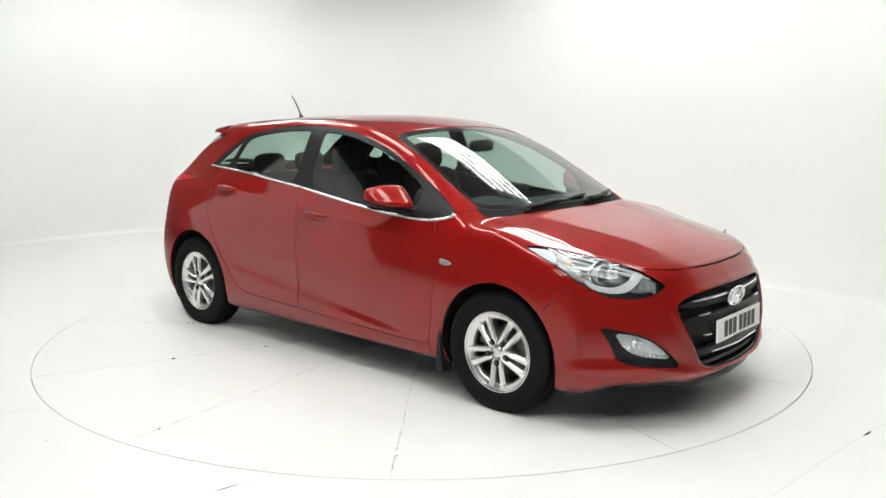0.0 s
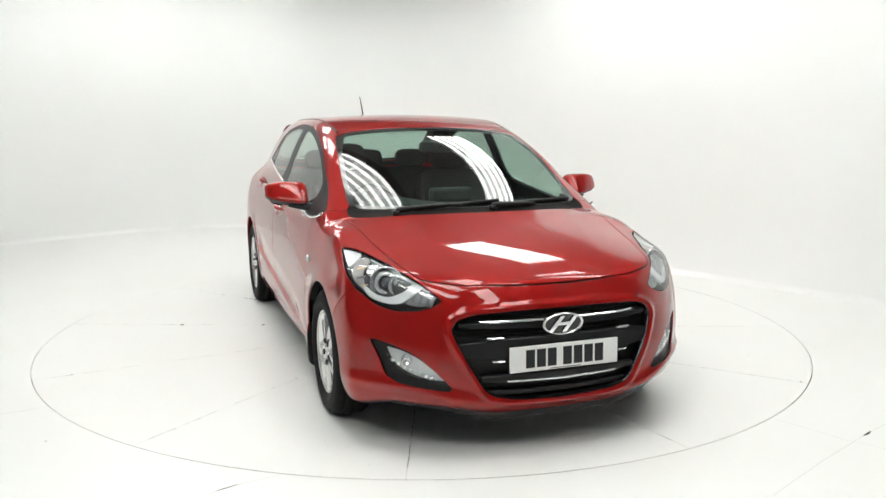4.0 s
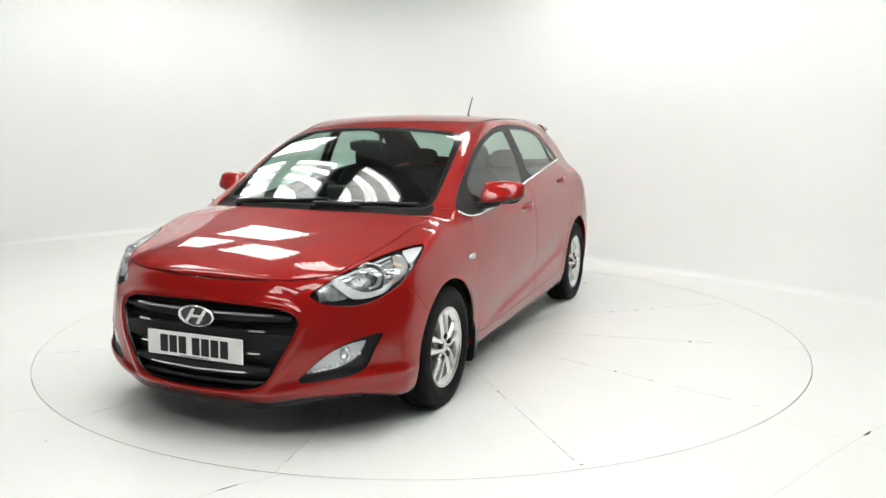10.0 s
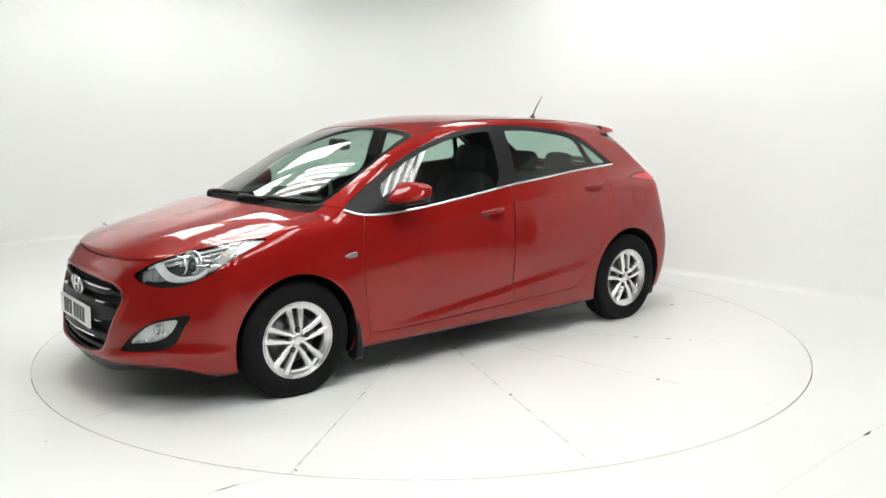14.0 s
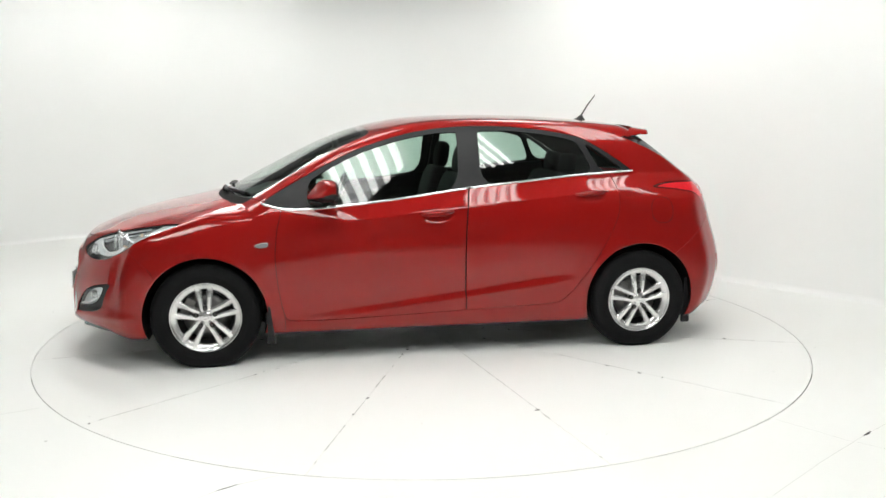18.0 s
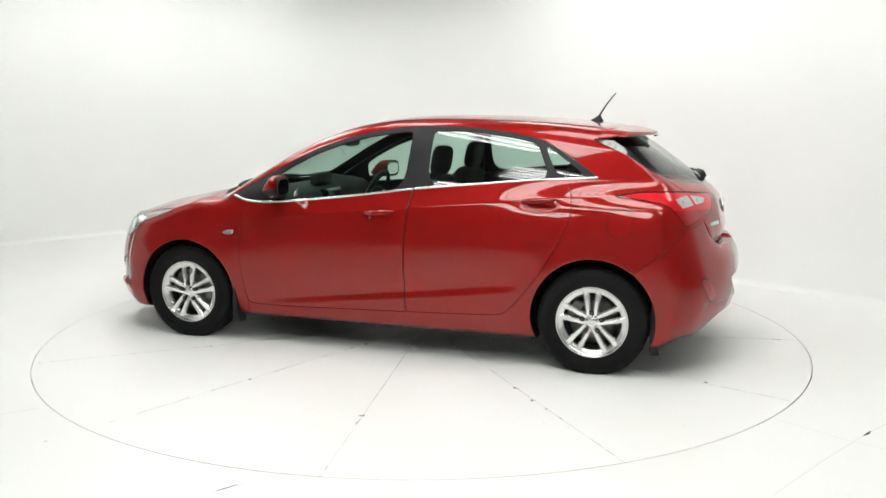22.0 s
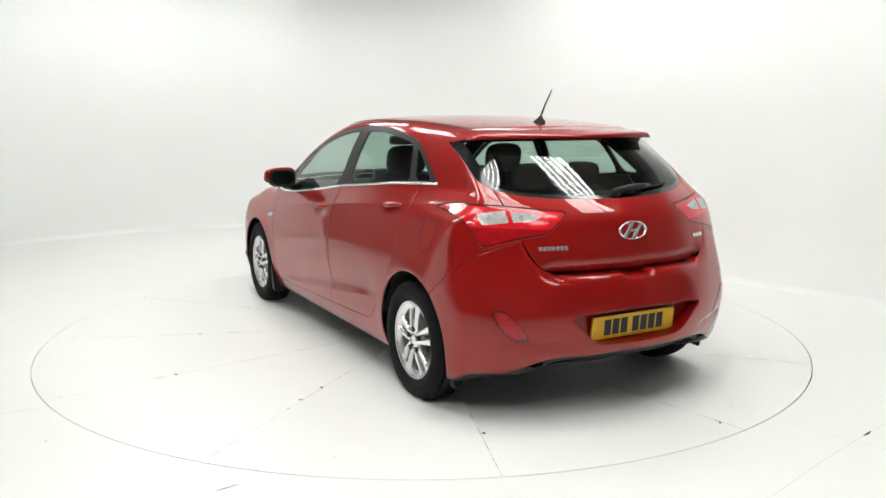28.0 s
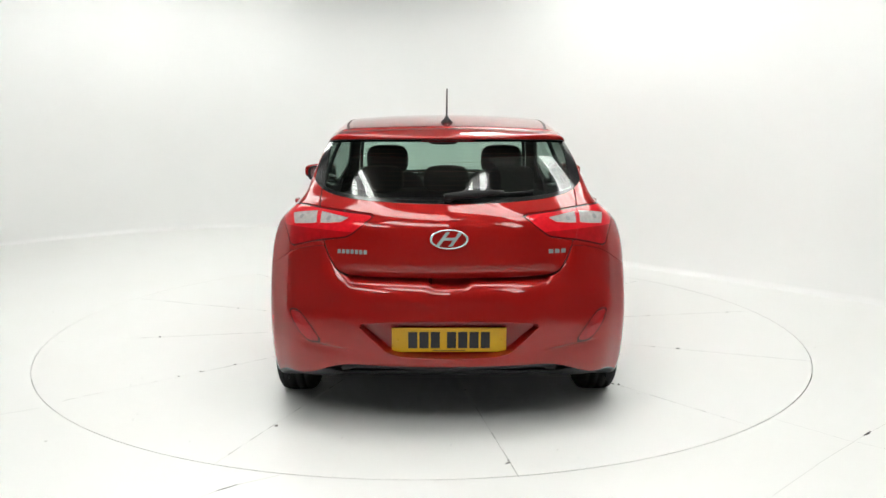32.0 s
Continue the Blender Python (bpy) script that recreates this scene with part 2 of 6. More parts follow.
def studio():
    # floor with a round hole for the turntable
    R0 = 2.4765
    n = 192
    bm = bmesh.new()
    inner, low, outer = [], [], []
    for i in range(n):
        a = i * math.tau / n
        c, s = math.cos(a), math.sin(a)
        inner.append(bm.verts.new((R0 * c, R0 * s, 0)))
        low.append(bm.verts.new((R0 * c, R0 * s, -0.06)))
        outer.append(bm.verts.new((9.5 * c, 10.5 * s, 0)))
    for i in range(n):
        j = (i + 1) % n
        bm.faces.new((inner[i], outer[i], outer[j], inner[j]))
        bm.faces.new((low[i], inner[i], inner[j], low[j]))
    structure("floor", bm, FLOOR, "worn white painted studio floor", "floor")
    bm = bmesh.new()
    bmesh.ops.create_circle(bm, cap_ends=True, segments=96, radius=2.6, matrix=Matrix.Translation((0, 0, -0.05)))
    structure("floor_pit", bm, GAP, "dark gap round the turntable", "floor")
    cyclorama()
    # the free end of the white wall, past the opening to the hall
    bm = bmesh.new()
    box(bm, -4.78, -4.66, -1.25, 0.75, 0.0, 3.55, bevel=0.01)
    structure("wall_panel", bm, WALL, "tall white painted panel beside the opening to the hall", "wall")
    # upper walls and ceiling of the hall
    verts, faces = [], []
    m = len(ROOM)
    for p in ROOM:
        verts += [(p.x * 1.05, p.y * 1.05, 0), (p.x * 1.05, p.y * 1.05, ROOF_Z + 0.1), (p.x * 1.07, p.y * 1.07, ROOF_Z + 0.1), (p.x * 1.07, p.y * 1.07, 0)]
    for i in range(m):
        a, b = 4 * i, 4 * ((i + 1) % m)
        for j in range(4):
            faces.append((a + j, a + (j + 1) % 4, b + (j + 1) % 4, b + j))
    structure("wall_hall", mesh_of("wall_hall", verts, faces, HALL), label="dark grey hall wall behind the white cyclorama", category="wall")
    ceiling_sheets()


def ceiling_sheets():
    """Roof sheets that lie along the lamps, pale on one side of y = 0.25 and dark on the other, with beams across."""
    turn = pose(0, 0, ROOF_Z, 0, 0, math.degrees(math.atan2(ALONG.y, ALONG.x)))
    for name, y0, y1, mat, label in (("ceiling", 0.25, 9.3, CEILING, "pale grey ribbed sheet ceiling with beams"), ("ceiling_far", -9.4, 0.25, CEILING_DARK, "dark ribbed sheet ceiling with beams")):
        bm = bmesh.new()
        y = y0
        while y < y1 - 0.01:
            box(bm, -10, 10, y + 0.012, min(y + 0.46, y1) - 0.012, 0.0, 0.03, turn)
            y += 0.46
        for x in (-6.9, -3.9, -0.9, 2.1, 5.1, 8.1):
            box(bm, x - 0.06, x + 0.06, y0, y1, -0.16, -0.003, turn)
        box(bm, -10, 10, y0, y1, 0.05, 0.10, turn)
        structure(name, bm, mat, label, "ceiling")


# banks of tubes, all parallel: distance along them, distance across, length
ALONG, ACROSS = Vector((0.62, -0.785)), Vector((0.785, 0.62))
BANKS = [(-0.65, -0.53, 1.1), (-2.5, -0.62, 1.3), (2.35, -0.5, 2.4), (-0.48, 1.70, 1.75), (2.1, 1.25, 1.9), (1.3, -1.7, 2.5), (-1.6, -2.2, 1.9), (-4.4, -0.60, 1.3), (-4.1, 0.35, 1.7), (4.6, -1.4, 1.9), (3.0, -3.0, 2.0), (2.2, -4.4, 1.8)]
BANK_Z, TUBES, TUBE_GAP = 3.6, 5, 0.135


def lamp_banks():
    for along, across, length in BANKS:
        bank = thing("ceiling_lamp_bank", "white ceiling lamp bank with five lit tubes", "ceiling lamp", "lamp banks over the turntable")
        c = ALONG * along + ACROSS * across
        bank.matrix_basis = pose(c.x, c.y, BANK_Z, 0, 0, math.degrees(math.atan2(ALONG.y, ALONG.x)))
        bm = bmesh.new()
        w = TUBES * TUBE_GAP / 2
        box(bm, -length / 2 - 0.05, length / 2 + 0.05, -w, w, 0.05, 0.09, bevel=0.006)
        part("housing", bm, HOUSING, bank)
        for i in range(TUBES):
            bm = bmesh.new()
            cy = (i - (TUBES - 1) / 2) * TUBE_GAP
            box(bm, -length / 2, length / 2, cy - 0.031, cy + 0.031, 0.0, 0.020, bevel=0.006)
            part("tube", bm, TUBE, bank, "lit white fluorescent tube")
        for sx in (-1, 1):
            bm = bmesh.new()
            tube(bm, [(sx * length * 0.4, 0, 0.09), (sx * length * 0.4, 0, ROOF_Z - BANK_Z)], 0.008, 6)
            part("hanger", bm, BEAM, bank)


studio()
lamp_banks()
RADIUS = 2.472
turntable = thing("turntable", "round white painted turntable level with the floor", "turntable")


def turntable_plates():
    bm = bmesh.new()
    lathe(bm, [(-0.045, 0.0001), (-0.045, RADIUS), (-0.004, RADIUS), (-0.001, RADIUS - 0.003)], 192, "z")
    part("rim", bm, GAP, turntable, "dark steel underside")
    n = 12
    for i in range(n):
        a0, a1 = math.radians(9.4 + 30 * i), math.radians(39.4 + 30 * i)
        bm = bmesh.new()
        g = 0.0011
        top = []
        cuts = 12
        m = pose(0, 0, 0, 0, 0, math.degrees((a0 + a1) / 2))
        for k in range(cuts + 1):
            a = (k / cuts - 0.5) * (a1 - a0)
            top.append((RADIUS * math.cos(a), RADIUS * math.sin(a)))
        pts = [(0.004, 0.0)] + top
        # pull the two straight sides in by the joint's width
        h = (a1 - a0) / 2
        q = []
        for px, py in pts:
            q.append((px - 0.0, py * (1 - g / max(0.02, px * math.tan(h)))))
        up = [bm.verts.new((m @ Vector((x, y, 0.0)))) for x, y in q]
        dn = [bm.verts.new((m @ Vector((x, y, -0.02)))) for x, y in q]
        bm.faces.new(up)
        for k in range(len(up)):
            j = (k + 1) % len(up)
            bm.faces.new((dn[k], dn[j], up[j], up[k]))
        part("plate", bm, DISC, turntable)


turntable_plates()


def chips(name, count, spots, mat, parent=None, label=""):
    """Flakes of lost paint, each a thin ragged patch."""
    rnd = random.Random(count)
    bm = bmesh.new()
    for _ in range(count):
        x, y, r = spots(rnd)
        n = rnd.randint(5, 8)
        a0, sq = rnd.random() * math.tau, rnd.uniform(0.25, 0.8)
        c, s_ = math.cos(a0), math.sin(a0)
        vs = []
        for k in range(n):
            q = r * rnd.uniform(0.5, 1.0)
            px, py = q * math.cos(k * math.tau / n), q * sq * math.sin(k * math.tau / n)
            vs.append(bm.verts.new((x + px * c - py * s_, y + px * s_ + py * c, 0.0008)))
        bm.faces.new(vs)
    if parent:
        return tagged(part(name, bm, mat, parent, label), kind="stuff")
    me = bpy.data.meshes.new(name)
    bm.to_mesh(me)
    bm.free()
    me.materials.append(mat)
    return tagged(new(name, me), label, "floor wear", kind="stuff")


def joint_spot(rnd):
    a = math.radians(9.4 + 30 * rnd.randrange(12))
    r = rnd.uniform(0.4, 2.46)
    o = rnd.gauss(0, 0.006)
    return r * math.cos(a) - o * math.sin(a), r * math.sin(a) + o * math.cos(a), rnd.choice((0.004, 0.006, 0.008, 0.012, 0.02))


def disc_spot(rnd):
    a, r = rnd.random() * math.tau, 2.4 * math.sqrt(rnd.random())
    return r * math.cos(a), r * math.sin(a), rnd.choice((0.003, 0.004, 0.006))


def floor_spot(rnd):
    while True:
        x, y = rnd.uniform(-4.5, 3.5), rnd.uniform(-3.2, 4.5)
        if math.hypot(x, y) > 2.52:
            return x, y, rnd.choice((0.003, 0.005, 0.007, 0.011))


CHIP_DARK = material("bare_patch_dark", (0.10, 0.095, 0.09), rough=0.8, vary=0.3, scale=50)
CHIP_GREY = material("bare_patch_grey", (0.50, 0.49, 0.47), rough=0.7, vary=0.2, scale=50)
chips("joint_chips", 90, joint_spot, CHIP_DARK, turntable, "dark chips along the plate joints")
chips("paint_chips", 120, disc_spot, CHIP_GREY, turntable, "small grey paint chips")
chips("floor_chips", 150, floor_spot, CHIP_GREY, None, "small grey chips in the white floor paint")


def joint_dashes():
    """Stretches where the paint has broken out along the plate joints."""
    rnd = random.Random(7)
    bm = bmesh.new()
    for i in range(12):
        a = math.radians(9.4 + 30 * i)
        m = pose(0, 0, 0, 0, 0, math.degrees(a))
        r = rnd.uniform(0.35, 0.6)
        while r < 2.40:
            length = rnd.uniform(0.015, 0.11)
            if rnd.random() < 0.62:
                n = max(3, int(length / 0.012))
                up = [(r + length * k / n, rnd.uniform(0.0006, 0.0026)) for k in range(n + 1)]
                dn = [(x, -rnd.uniform(0.0006, 0.0026)) for x, _ in up][::-1]
                bm.faces.new([bm.verts.new(m @ Vector((x, y, 0.0006))) for x, y in up + dn])
            r += length + rnd.uniform(0.004, 0.05)
    tagged(part("joint_dashes", bm, CHIP_MID, turntable, "grey broken paint along the plate joints"), kind="stuff")


CHIP_MID = material("bare_patch_mid", (0.36, 0.352, 0.335), rough=0.8, vary=0.35, scale=40)
joint_dashes()


def floor_joint(name, points, width):
    bm = bmesh.new()
    for a, b in zip(points, points[1:]):
        a, b = Vector(a), Vector(b)
        d = (b - a).normalized()
        o = Vector((-d.y, d.x)) * width / 2
        vs = [bm.verts.new((p.x, p.y, 0.0009)) for p in (a - o, b - o, b + o, a + o)]
        bm.faces.new(vs)
    structure(name, bm, CHIP_GREY, "thin grey joint in the floor paint", "floor")


floor_joint("floor_joint_1", [(1.349, -2.641), (1.667, -2.348), (2.00, -2.062), (2.198, -1.905), (2.46, -1.70)], 0.0015)
floor_joint("floor_joint_2", [(-0.88, -2.615), (-0.809, -2.550), (-0.765, -2.511), (-0.60, -2.42)], 0.0022)
floor_joint("floor_joint_3", [(1.69, -1.83), (1.90, -2.09), (2.04, -2.21), (2.3, -2.46)], 0.0014)
floor_joint("floor_joint_4", [(-2.25, -1.79), (-2.06, -1.675), (-1.94, -1.61)], 0.0024)


def gouge(x, y, ang, length, width):
    bm = bmesh.new()
    m = pose(x, y, 0.0011, 0, 0, ang)
    rnd = random.Random(int(x * 100))
    up = [(length * (k / 8 - 0.5), width * rnd.uniform(0.2, 0.6)) for k in range(9)]
    dn = [(a, -width * rnd.uniform(0.1, 0.5)) for a, _ in up][::-1]
    bm.faces.new([bm.verts.new(m @ Vector((a, b, 0))) for a, b in up + dn])
    structure("floor_gouge", bm, BEAM, "dark gouge in the white floor paint", "floor")


gouge(2.045, -2.026, 40, 0.075, 0.016)
gouge(-0.785, -2.530, 38, 0.085, 0.011)


# ---- the car's body: one smooth form, cut into panels ----
# x forward, y to the car's left, z up; the origin lies between the axles on the floor.
TOP_LINE = pchip([-2.3, -1.95, -1.62, -1.424, -1.229, -1.035, -0.646, -0.336, -0.104, 0.129, 0.362, 0.439, 0.635, 0.911, 1.10, 1.215, 1.30, 1.42, 1.60, 1.78, 1.92, 2.03, 2.11, 2.20, 2.4],
                 [1.10, 1.265, 1.352, 1.386, 1.411, 1.428, 1.449, 1.453, 1.446, 1.423, 1.378, 1.355, 1.281, 1.146, 1.048, 0.984, 0.950, 0.925, 0.888, 0.846, 0.803, 0.755, 0.705, 0.60, 0.30], 0.09, (1.25, 2.05))
NOSE = pchip([0.0, 0.17, 0.22, 0.28, 0.40, 0.50, 0.58, 0.66, 0.72, 0.80, 1.2], [2.05, 2.125, 2.17, 2.186, 2.188, 2.178, 2.160, 2.130, 2.098, 2.052, 1.85])
NOSE_PLAN = pchip([0.0, 0.26, 0.40, 0.515, 0.64, 0.742, 0.80, 0.85, 0.885, 0.91, 0.95], [0.0, 0.018, 0.046, 0.092, 0.178, 0.278, 0.340, 0.408, 0.49, 0.62, 1.3])
TAIL_LOW = pchip([0.0, 0.20, 0.30, 0.40, 0.50, 0.58, 0.64, 0.69, 0.72, 1.6], [1.95, 2.03, 2.075, 2.102, 2.112, 2.106, 2.092, 2.068, 2.045, 1.2])
TAIL_HIGH = pchip([0.0, 0.70, 0.735, 0.765, 0.80, 0.90, 0.97, 1.00, 1.035, 1.10, 1.20, 1.30, 1.36, 1.6], [1.90, 1.985, 2.010, 2.019, 2.016, 1.995, 1.970, 1.947, 1.904, 1.815, 1.680, 1.535, 1.44, 1.08])


TAIL_SIDE = pchip([0.0, 0.20, 0.30, 0.40, 0.50, 0.60, 0.70, 0.80, 0.90, 0.97, 1.03, 1.10, 1.20, 1.30, 1.36, 1.6], [1.95, 2.03, 2.075, 2.102, 2.112, 2.098, 2.066, 2.032, 2.000, 1.968, 1.912, 1.815, 1.680, 1.535, 1.44, 1.08])


def TAIL(z, y=0.0):
    """The tailgate, running into the body's sides."""
    w = sstep(0.42, 0.60, np.abs(y))
    return TAIL_HIGH(z) * (1 - w) + TAIL_SIDE(z) * w


def TAIL_BUMPER(z, y=0.0):
    w = sstep(0.42, 0.60, np.abs(y))
    return TAIL_LOW(z) * (1 - w) + TAIL_SIDE(z) * w


TAIL_PLAN = pchip([0.0, 0.26, 0.36, 0.50, 0.60, 0.72, 0.78, 0.83, 0.87, 0.90, 0.94], [0.0, 0.018, 0.036, 0.080, 0.125, 0.190, 0.238, 0.30, 0.385, 0.52, 1.2])
SIDE = pchip([0.0, 0.18, 0.23, 0.30, 0.42, 0.55, 0.68, 0.76, 0.85, 0.93, 1.02, 1.12, 1.20, 1.30, 1.388, 1.46, 1.6],
             [0.80, 0.842, 0.862, 0.874, 0.884, 0.890, 0.890, 0.884, 0.866, 0.838, 0.797, 0.757, 0.726, 0.678, 0.627, 0.582, 0.48], 0.035)
PINCH_HIGH = pchip([-2.2, -1.7, -1.3, -0.9, -0.3, 0.1, 0.6, 1.0, 1.5], [0.12, 0.085, 0.048, 0.016, 0.0, 0.006, 0.036, 0.052, 0.10], 0.15)
PINCH_MID = pchip([-2.2, -1.5, -0.5, 0.4, 1.0, 1.45, 1.8, 2.2], [0.02, 0.004, 0.0, 0.004, 0.028, 0.052, 0.085, 0.13], 0.15)
WAIST = pchip([-2.2, -1.45, -1.15, -0.95, -0.2, 0.25, 0.55, 0.95, 1.3], [1.03, 1.012, 0.990, 0.974, 0.905, 0.862, 0.830, 0.79, 0.76], 0.15)
LOW_LINE = pchip([-1.3, -0.85, -0.2, 0.45, 0.9, 1.4], [0.50, 0.455, 0.375, 0.30, 0.25, 0.22], 0.15)


def half_width(x, z):
    w = SIDE(z)
    w = w - PINCH_HIGH(x) * sstep(0.93, 1.10, z) - PINCH_MID(x) * sstep(0.58, 0.92, z) * (1 - sstep(0.93, 1.10, z))
    # the crease along the shoulder
    along = sstep(0.80, 0.30, x) * sstep(-1.62, -1.30, x)
    d = np.sqrt((WAIST(x) - z) ** 2 + 0.005 ** 2)
    w = w + along * 0.0085 * (np.exp(-d / 0.055) - 0.25)
    e = LOW_LINE(x) - z
    low = sstep(0.85, 0.45, x) * sstep(-0.95, -0.75, x)
    w = w - low * 0.014 * sstep(-0.16, 0.0, -np.abs(e + 0.03)) * sstep(-0.02, 0.03, -e) + 0.0
    for hx, hz in ((-0.034, 0.862), (-0.998, 0.960)):
        w = w - 0.012 * np.exp(-((x - hx) / 0.070) ** 2 - ((z - hz + 0.010) / 0.022) ** 2)
    # flared lips round the wheels
    for cx, cz in ((1.325, 0.30), (-1.325, 0.31)):
        r = np.hypot(x - cx, z - cz)
        w = w + 0.0055 * np.exp(-((r - 0.36) / 0.05) ** 2) * sstep(0.15, 0.3, z)
    return w


def top_height(x, y):
    a = np.abs(y)
    bow = 0.30 * sstep(1.35, 1.10, x) * sstep(-0.1, 0.5, x) + 0.04 * sstep(1.15, 1.35, x)
    xx = x + bow * a * a
    crown = 0.075 * sstep(0.7, 0.2, x) + 0.06 * sstep(0.3, 0.9, x)
    z = TOP_LINE(xx) - crown * a * a - 0.045 * a ** 6
    # the bonnet's two raised creases
    line = 0.30 + 0.23 * np.clip((2.0 - x) / 0.9, 0, 1)
    bon = sstep(1.12, 1.60, x) * (0.25 + 0.75 * sstep(2.02, 1.72, x))
    d = a - line
    past = 0.5 * (d + np.sqrt(d * d + 0.012 ** 2))
    z = z - bon * 0.085 * past
    return z


def body_field(p):
    x, y, z = p[..., 0], np.abs(p[..., 1]), p[..., 2]
    side = y - half_width(x, z)
    ts = TOP_LINE.slope(x)
    top = (z - top_height(x, y)) / np.sqrt(1 + np.minimum(ts * ts, 4))
    nose = (x - NOSE(z) + NOSE_PLAN(y)) / np.sqrt(1 + NOSE_PLAN.slope(y) ** 2)
    tail = (-x - TAIL(z, y) + TAIL_PLAN(y)) / np.sqrt(1 + TAIL_PLAN.slope(y) ** 2 + TAIL_SIDE.slope(z) ** 2)
    # front bumper: the cheek below the lamp turns in towards the fog lamp
    base = 0.168 + 0.05 * sstep(1.75, 1.95, x) * sstep(0.25, 0.55, y) + 0.055 * sstep(-1.66, -1.82, x) + 0.085 * sstep(-1.86, -2.04, x)
    low = base - z
    f = smax(side, top, 0.10 - 0.05 * sstep(0.8, 1.3, x))
    f = smax(f, nose, 0.07)
    f = smax(f, tail, 0.06 - 0.032 * sstep(1.04, 1.10, z))
    f = smax(f, low, 0.05)
    # lower lip of the front bumper, and the ledge over the fog lamps
    lip = np.exp(-((z - 0.235 - 0.07 * sstep(0.3, 0.7, y)) / 0.030) ** 2) * sstep(1.6, 1.9, x)
    f = f - 0.016 * lip
    # raised lip round the grille
    m = (x > 1.95) & (z < 0.74) & (z > 0.2) & (y < 0.6)
    if m.any():
        f = np.array(f)
        d = sdf(np.stack([y[m], z[m]], -1), GRILLE_EDGE)
        f[m] -= 0.007 * np.exp(-((d - 0.016) / 0.015) ** 2) * sstep(2.0, 2.06, x[m])
    return f


def bumper_field(p):
    """The rear bumper: its own form with a rounded shelf below the tailgate."""
    x, y, z = p[..., 0], np.abs(p[..., 1]), p[..., 2]
    side = y - half_width(x, z)
    tail = (-x - TAIL_BUMPER(z, y) + TAIL_PLAN(y)) / np.sqrt(1 + TAIL_PLAN.slope(y) ** 2 + TAIL_SIDE.slope(z) ** 2)
    low = 0.168 + 0.055 * sstep(-1.66, -1.82, x) + 0.085 * sstep(-1.86, -2.04, x) - z
    shelf = 0.708 + 0.35 * sstep(0.44, 0.62, y) - 0.018 * sstep(0.105, 0.065, y)
    f = smax(smax(side, tail, 0.06), low, 0.05)
    f = smax(f, z - shelf, 0.04)
    # groove that runs from the reflector towards the plate
    d = z - (0.410 - 0.09 * (0.62 - y))
    return f + 0.010 * sstep(0.010, -0.006, d) * np.exp(-(d / 0.035) ** 2) * sstep(0.40, 0.52, y) * sstep(0.72, 0.64, y)


def spoiler_low(x, y):
    """Underside of the roof spoiler."""
    a = np.abs(y)
    tip = -1.585 + 0.35 * a * a
    return top_height(x, y) - 0.026 - 0.14 * np.clip(x - tip, -0.02, 0.06) - 0.30 * np.maximum(x - tip - 0.06, 0)


def spoiler_field(p):
    x, y, z = p[..., 0], np.abs(p[..., 1]), p[..., 2]
    tip = -1.585 + 0.35 * y * y
    f = smax(y - half_width(x, z) - 0.002, z - top_height(x, y) - 0.002 + 0.010 * sstep(-1.46, -1.60, x), 0.06)
    f = smax(f, tip - x, 0.02)
    return smax(f, spoiler_low(x, y) - z, 0.012)


def gradient(p, h=0.0012, field=None):
    field = field or body_field
    g = np.zeros_like(p)
    for i in range(3):
        q = p.copy()
        q[:, i] += h
        r = p.copy()
        r[:, i] -= h
        g[:, i] = (field(q) - field(r)) / (2 * h)
    return g


